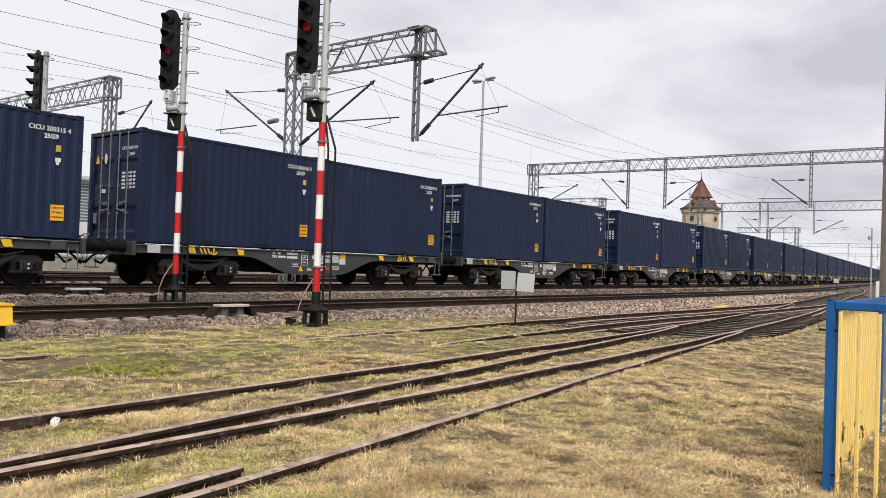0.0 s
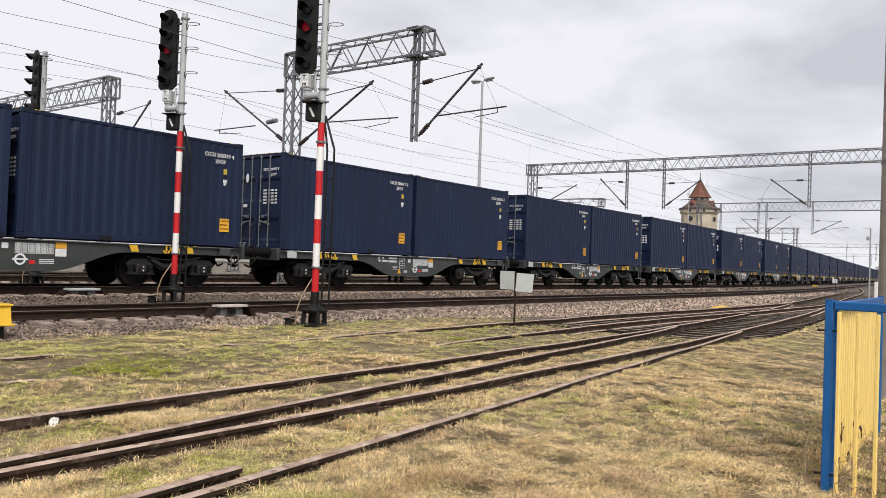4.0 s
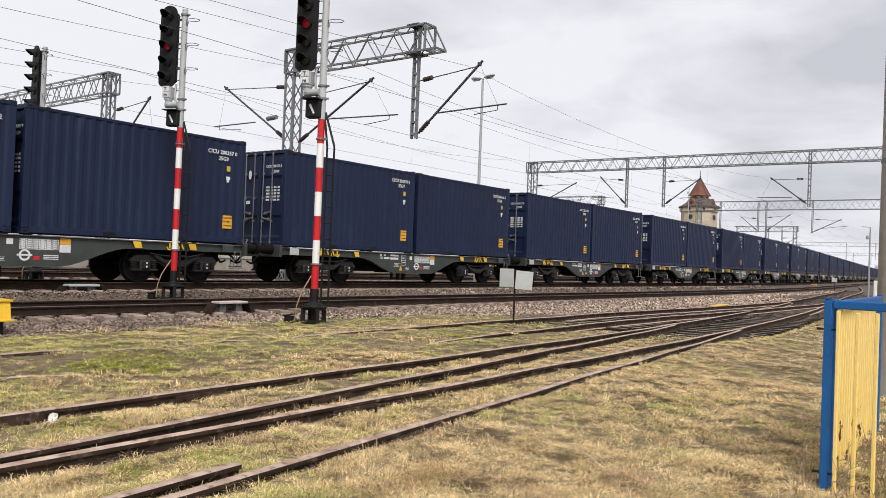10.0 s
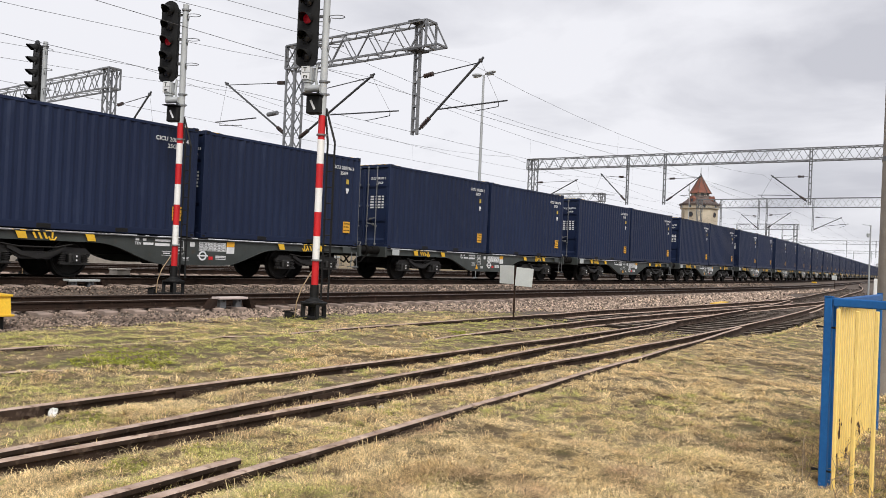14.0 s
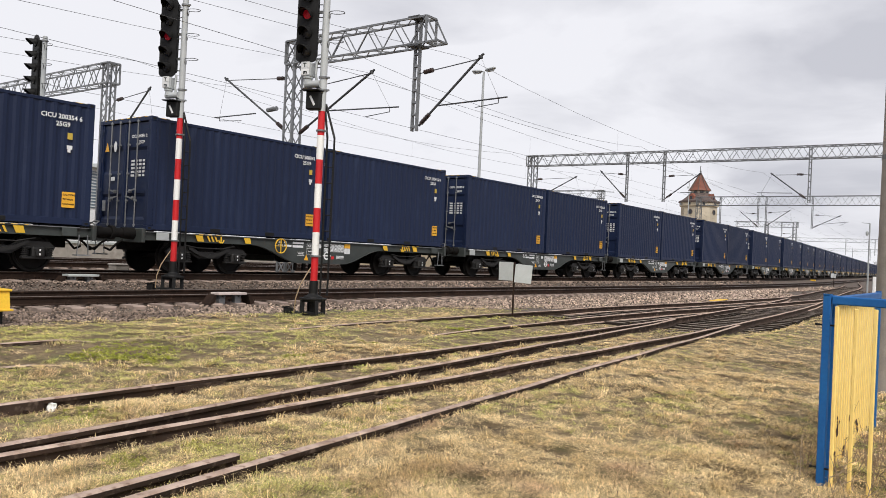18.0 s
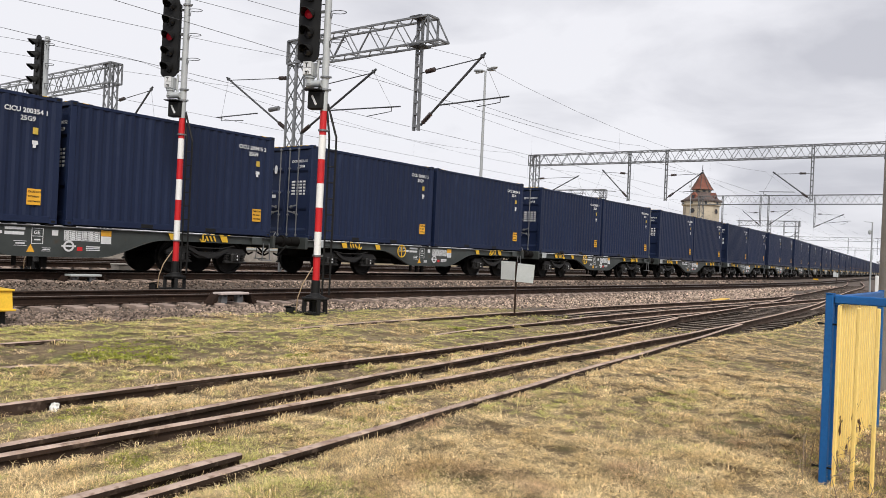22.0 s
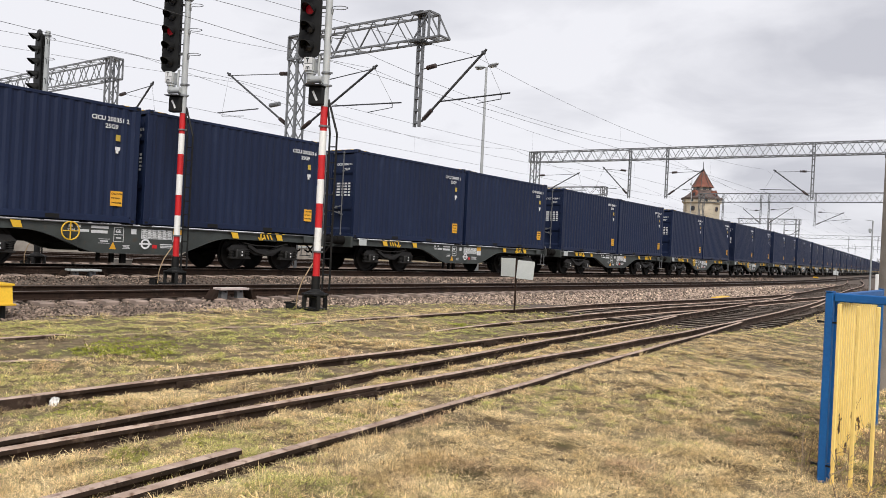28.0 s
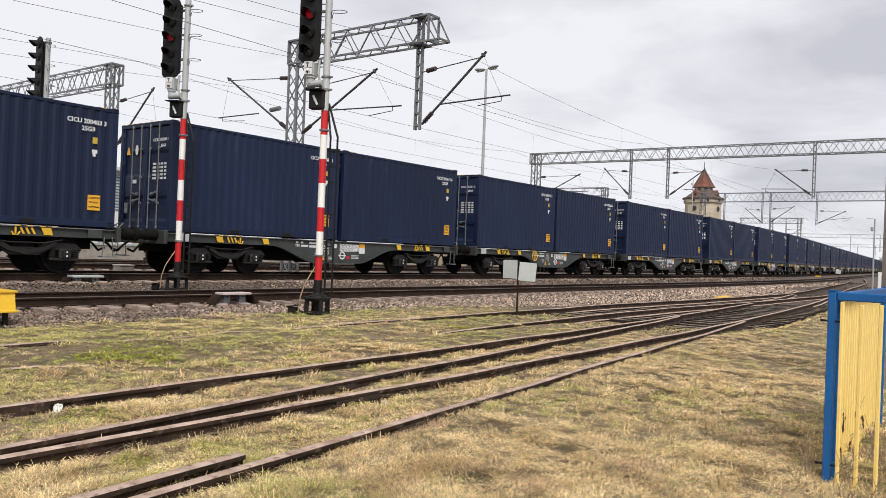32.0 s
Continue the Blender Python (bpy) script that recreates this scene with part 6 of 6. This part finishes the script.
DRY = mat("dry_straw_grass", (0.86, 0.68, 0.38), (0.57, 0.41, 0.19), 0.8, 0, 4.0, 0, 16, 0, 0.72, spots=((0.48, 0.31, 0.18), 0.54, 0.72, 1.6))
GREEN = mat("winter_green_grass", (0.34, 0.37, 0.07), (0.66, 0.58, 0.21), 0.8, 0, 2.6, 0, 14, 0, 0.65)
DEAD = mat("brown_dead_litter", (0.30, 0.215, 0.13), (0.11, 0.077, 0.05), 0.9, 0, 2.0, 0, 14, 0, 0.6)
MOSS = mat("bright_moss", (0.42, 0.43, 0.05), (0.25, 0.28, 0.04), 0.9, 0, 4, 0.3, 40, 0, 0.3)


def bare(x, y):
    """Trodden dark patches with little grass on the verge."""
    return np.exp(-((x + 9.0) / 0.9) ** 2 - ((y - 4.6) / 0.9) ** 2) + 0.7 * np.exp(-((x + 9.3) / 0.7) ** 2 - ((y - 5.8) / 0.8) ** 2) + 0.6 * np.exp(-((x + 8.2) / 0.5) ** 2 - ((y - 9.2) / 0.35) ** 2)


def greenness(x, y):
    g = value_noise(x, y, 31, 1.5) * 0.6 + value_noise(x, y, 32, 0.5) * 0.4
    return g + np.clip((-x - 5.0) * 0.05, -0.10, 0.19) - 0.09 * np.clip((y - 7) / 6, 0, 1) * np.clip((x + 7.5) / 1.5, 0, 1) + 0.35 * np.exp(-((x + 8.5) / 0.55) ** 2 - ((y - 5.1) / 0.55) ** 2)


def on_grass(x, y, rng):
    u = x + np.interp(y, BEND_Y, BEND_X)
    e = -12.4 + 0.9 * (value_noise(x, y, 41, 0.8) - 0.5)
    ok = (u > e) & (rail_gap(x, y) > 0.055)
    # stones instead of grass among the points and along the far sidings
    far = (y > 14.5) & (x < np.interp(y, [k[0] for k in KEYS_A], [k[1] for k in KEYS_A]) + 1.15 + 0.5 * (value_noise(x, y, 44, 0.7) - 0.5))
    ok &= ~(far & (rng.rand(len(x)) > np.clip((19 - y) / 5, 0.04, 0.6)))
    thin = 0.6 * value_noise(x, y, 43, 0.5) + 0.4 * value_noise(x, y, 45, 0.17)
    return ok & (rng.rand(len(x)) < np.clip(3.6 * thin - 0.45, 0.35, 1) * (1 - 0.85 * bare(x, y)))


def dead_zone(x, y, rng):
    return (x > -12.4) & (y < 22) & (rail_gap(x, y) > 0.05) & (rng.rand(len(x)) < 0.30 + 0.70 * bare(x, y))


def dry_zone(x, y, r):
    return on_grass(x, y, r) & (greenness(x, y) + 0.5 * (r.rand(len(x)) - 0.5) < 0.58)


def green_zone(x, y, r):
    return on_grass(x, y, r) & (greenness(x, y) + 0.4 * (r.rand(len(x)) - 0.5) > 0.53)


tussocks("dead_litter", "flattened brown dead grass and litter", 24000, 9, 3, DEAD, dead_zone, 0.022, 0.08, 0.0018, 4.0, 11.5)
tussocks("dry_grass", "matted dry straw-coloured winter grass in tussocks", 21500, 33, 1, DRY, dry_zone, 0.026, 0.100, 0.0013, 4.0, 11.5)
tussocks("green_grass", "short green winter grass in patches", 16500, 24, 2, GREEN, green_zone, 0.022, 0.072, 0.0013, 4.0, 11.5)
tussocks("distant_dry_grass", "dry straw-coloured grass farther along the sidings", 95000, 17, 4, DRY, dry_zone, 0.026, 0.085, 0.0011, 11.0, 40)
tussocks("distant_green_grass", "green grass farther along the sidings", 58000, 16, 5, GREEN, green_zone, 0.024, 0.072, 0.0011, 11.0, 40)
tussocks("surrounding_grass", "dry winter grass on the open ground beside the tracks", 9500, 15, 6, DRY, lambda x, y, r: on_grass(x, y, r) & (x < 14), 0.04, 0.20, 0.0070, 0.1, 18, 1.215, 6.373, True)
tussocks("foreground_grass", "dry winter grass at the foot of the view", 900, 16, 7, DRY, on_grass, 0.04, 0.17, 0.0050, 0.1, 4.3, even=True)


def tufts():
    """Taller tufts of dead grass along the rails."""
    rng = np.random.RandomState(9)
    cx, cy, cd = fan(rng, 900, 4.0, 22)
    g = rail_gap(cx, cy)
    ok = (cx > -12.5) & (g > 0.07) & ((g < 0.35) | (rng.rand(len(cx)) < 0.22)) & (cy < 11)
    cx, cy = cx[ok], cy[ok]

    n = len(cx) * 42
    k = rng.randint(0, len(cx), n)
    x, y = cx[k] + rng.normal(0, 0.045, n), cy[k] + rng.normal(0, 0.045, n)
    good = rail_gap(x, y) > 0.05
    x, y, k = x[good], y[good], k[good]
    n = len(x)
    z = soil(x, y) - 0.01
    a = np.arctan2(y - cy[k], x - cx[k]) + rng.normal(0, 0.6, n)
    L = rng.uniform(0.04, 0.15, n)
    out = rng.uniform(0.5, 1.4, n)
    w = 0.0014 * np.clip(np.hypot(x, y) / 7, 0.8, 2.5)
    dx, dy = np.cos(a), np.sin(a)
    P = np.empty((n, 5, 3), dtype=np.float32)
    P[:, 0] = np.stack([x + dy * w, y - dx * w, z], -1)
    P[:, 1] = np.stack([x - dy * w, y + dx * w, z], -1)
    mx, my, mz = x + dx * L * out * 0.35, y + dy * L * out * 0.35, z + L * 0.6
    P[:, 2] = np.stack([mx - dy * w, my + dx * w, mz], -1)
    P[:, 3] = np.stack([mx + dy * w, my - dx * w, mz], -1)
    P[:, 4] = np.stack([x + dx * L * out, y + dy * L * out, z + L * (1.0 - 0.5 * out)], -1)
    i = np.arange(n)[:, None] * 5
    F = np.concatenate([i + np.array([[0, 1, 2]]), i + np.array([[0, 2, 3]]), i + np.array([[3, 2, 4]])], 0)
    tagged(part("grass_tufts", grid_mesh("grass_tufts", P.reshape(-1, 3), F, DRY), DRY), "tall dead grass tufts along the rusty rails", "grass", kind="stuff")


tufts()


def stones(name, label, n, seed, material, keep, size, d0=4.0, d1=60, lift=0.2):
    rng = np.random.RandomState(seed)
    x, y, d = fan(rng, n, d0, d1)
    ok = keep(x, y, rng)
    x, y, d = x[ok], y[ok], d[ok]
    n = len(x)
    s = size * (0.55 + 0.9 * rng.rand(n)) * np.clip(d / 22, 1.0, 2.4)
    c = np.array([(a, b, e) for e in (-1, 1) for b in (-1, 1) for a in (-1, 1)], dtype=np.float32) * 0.58
    P = c[None] * (0.55 + 0.75 * rng.rand(n, 8, 3))
    P *= (0.7 + 0.6 * rng.rand(n, 1, 3))
    t, p = 2 * np.pi * rng.rand(n), np.arccos(1 - 2 * rng.rand(n))
    ct, st, cp, sp = np.cos(t), np.sin(t), np.cos(p), np.sin(p)
    Rm = np.empty((n, 3, 3))
    Rm[:, 0] = np.stack([ct, -st * cp, st * sp], -1)
    Rm[:, 1] = np.stack([st, ct * cp, -ct * sp], -1)
    Rm[:, 2] = np.stack([np.zeros(n), sp, cp], -1)
    P = np.einsum("nij,nkj->nki", Rm, P) * s[:, None, None] * 0.5
    P += np.stack([x, y, soil(x, y) + s * lift], -1)[:, None, :]
    q = np.array([(0, 2, 3, 1), (4, 5, 7, 6), (0, 1, 5, 4), (2, 6, 7, 3), (0, 4, 6, 2), (1, 3, 7, 5)])
    F = (np.arange(n)[:, None, None] * 8 + q[None]).reshape(-1, 4)
    tagged(part(name, grid_mesh(name, P.reshape(-1, 3), F, material), material), label, "ballast", kind="stuff")


def main_gap(x, y):
    u = x + np.interp(y, BEND_Y, BEND_X)
    best = np.full(x.shape, 9.0)
    for xc in (X_D, X_E):
        for s in (-0.7535, 0.7535):
            best = np.minimum(best, np.abs(u - xc - s))
    return best, u


def on_ballast(x, y, rng):
    g, u = main_gap(x, y)
    fringe = -12.55 + 0.9 * (value_noise(x, y, 51, 0.7) - 0.5)
    beside = np.interp(y, [k[0] for k in KEYS_C], [k[1] for k in KEYS_C]) - 1.25
    fringe = np.where((y > 16) & (y < 48), np.maximum(fringe, np.minimum(beside, fringe + (y - 16) * 0.6)), fringe)
    tie = (np.abs(u - X_D) < 1.33) & (np.abs((y - 2 + 0.31) % 0.62 - 0.31) < 0.15)
    return (u > -24) & (u < fringe) & (g > 0.09) & ~tie


def among_points(x, y, rng):
    g, u = main_gap(x, y)
    near_c = np.abs(x - np.interp(y, [k[0] for k in KEYS_C], [k[1] for k in KEYS_C])) < 1.3
    near_a = np.abs(x - np.interp(y, [k[0] for k in KEYS_A], [k[1] for k in KEYS_A])) < 1.7
    return (near_a | near_c) & (u > -12.6) & (y > 14) & (x < np.interp(y, [k[0] for k in KEYS_A], [k[1] for k in KEYS_A]) + 1.7) & (rail_gap(x, y) > 0.07) & (rng.rand(len(x)) < np.clip((y - 14) / 6, 0, 1))


stones("ballast_stones", "coarse pinkish-grey ballast stones", 175000, 21, STONE, on_ballast, 0.047, 8, 75)
stones("ballast_stones", "coarse pinkish-grey ballast stones between the main lines", 45000, 23, STONE, lambda x, y, r: on_ballast(x, y, r) & (main_gap(x, y)[1] > -18.2) & (main_gap(x, y)[1] < -16.4), 0.05, 13, 40)
PALE_STONE = mat("clean_pinkish_ballast_stone", (0.60, 0.47, 0.37), (0.38, 0.29, 0.235), 0.9, 0, 0.6, 0.3, 60, 0, 0.6, spec=0.25)


def clean_ballast(x, y, rng):
    """Newer, paler stone beside the near main line."""
    u = main_gap(x, y)[1]
    return on_ballast(x, y, rng) & (u > -14.25) & (rng.rand(len(x)) < np.clip((y - 9) / 6, 0, 0.9))


stones("ballast_stones", "paler pinkish ballast stones beside the near main line", 85000, 24, PALE_STONE, clean_ballast, 0.042, 13, 80, 0.45)
stones("siding_stones", "small dirty stones among the siding points", 60000, 22, STONE_D, among_points, 0.036, 14, 70)


MOSS_BEDS = [(-6.15, 3.35, 0.2), (-4.68, 2.87, 0.12), (-4.6, 3.43, 0.16), (-7.95, 8.75, 0.2), (-4.53, 4.75, 0.2), (-8.5, 11.9, 0.3), (-8.5, 5.1, 0.5), (-8.9, 5.6, 0.4), (-4.75, 5.55, 0.15), (-7.6, 6.9, 0.2), (-6.9, 7.9, 0.14)]


def on_moss(x, y, rng):
    near = np.zeros(len(x))
    for bx, by, spread in MOSS_BEDS:
        near = np.maximum(near, np.exp(-((x - bx) ** 2 + (y - by) ** 2) / spread ** 2))
    return (rail_gap(x, y) > 0.06) & (near * (0.5 + value_noise(x, y, 71, 0.12)) > 0.3)


tussocks("moss", "low bright green moss between the rails", 260000, 8, 17, MOSS, on_moss, 0.022, 0.024, 0.0024, 4.0, 15)


def loose_stone(at, r, seed, material, label):
    bm = bmesh.new()
    bmesh.ops.create_icosphere(bm, subdivisions=2, radius=r)
    for v in bm.verts:
        n = 1 + 0.35 * noise.noise(v.co * (1.6 / r) + Vector((seed, 0, 0)))
        v.co = Vector((v.co.x * n * 1.2, v.co.y * n, v.co.z * n * 0.7))
    me = bpy.data.meshes.new("loose_stone")
    bm.to_mesh(me)
    bm.free()
    me.materials.append(material)
    tagged(part("loose_stone", me, None, at=at), label, "stone", "loose stones")


PALE = mat("pale_limestone", (0.55, 0.52, 0.46), (0.42, 0.38, 0.33), 0.9, 0, 12, 0.3)

loose_stone(pose(-5.02, 5.82, -0.54), 0.036, 0, PALE, "pale loose stone in the dry grass")
loose_stone(pose(-4.97, 5.65, -0.54), 0.042, 1, PALE, "pale loose stone in the dry grass")
loose_stone(pose(-5.91, 7.12, -0.54), 0.027, 2, PALE, "pale loose stone in the dry grass")
loose_stone(pose(-6.47, 4.90, -0.54), 0.030, 3, STONE, "grey loose stone beside a rusty rail")
loose_stone(pose(-8.72, 8.00, -0.48), 0.027, 4, PALE, "pale loose stone in the dry grass")
loose_stone(pose(-8.58, 7.98, -0.48), 0.021, 5, PALE, "pale loose stone in the dry grass")
loose_stone(pose(-4.30, 3.66, -0.54), 0.018, 6, PALE, "pale loose stone in the dry grass")
loose_stone(pose(-5.99, 11.14, -0.54), 0.024, 7, PALE, "pale loose stone in the dry grass")


def litter(at):
    """A crumpled scrap of white paper."""
    rng = random.Random(2)
    n, v, f = 7, [], []
    for j in range(n):
        for i in range(n):
            v.append((0.085 * (i / 6 - 0.5) + rng.gauss(0, 0.006), rng.gauss(0, 0.015) + 0.03 * j / 6, 0.11 * j / 6 + rng.gauss(0, 0.006)))
    for j in range(n - 1):
        for i in range(n - 1):
            f.append((j * n + i, j * n + i + 1, (j + 1) * n + i + 1, (j + 1) * n + i))
    tagged(part("paper_scrap", Shape().add(v, f), WHITE, at=at), "crumpled white paper scrap beside a rusty rail", "litter")


litter(pose(-6.46, 3.26, -0.55, 0, 0, 40) @ Matrix.Scale(0.85, 4))


# ---- key what moves ----
def motions():
    times = list(range(0, 33))
    for k, w in enumerate(WAGONS):
        s0 = START + (FIRST + k - 1) * PITCH
        rows = [(t, on_track(s0 + travel(t))) for t in times]
        walk(w, rows)
        for q in (0, 1):
            off = pose(0, (q * 2 - 1) * (BOX_L + GAP) / 2, FLOOR)
            walk(BOXES[2 * k + q], [(t, m @ off) for t, m in rows])
        # the wheels turn
        for o in w.children_recursive:
            if o.name.split(".")[0] == "wheelset":
                x, y, z = o.matrix_basis.translation
                walk(o, [(f / FPS, pose(x, y, z, -math.degrees(travel(f / FPS) / 0.46) % 360.0)) for f in range(0, 961, 4)])


motions()
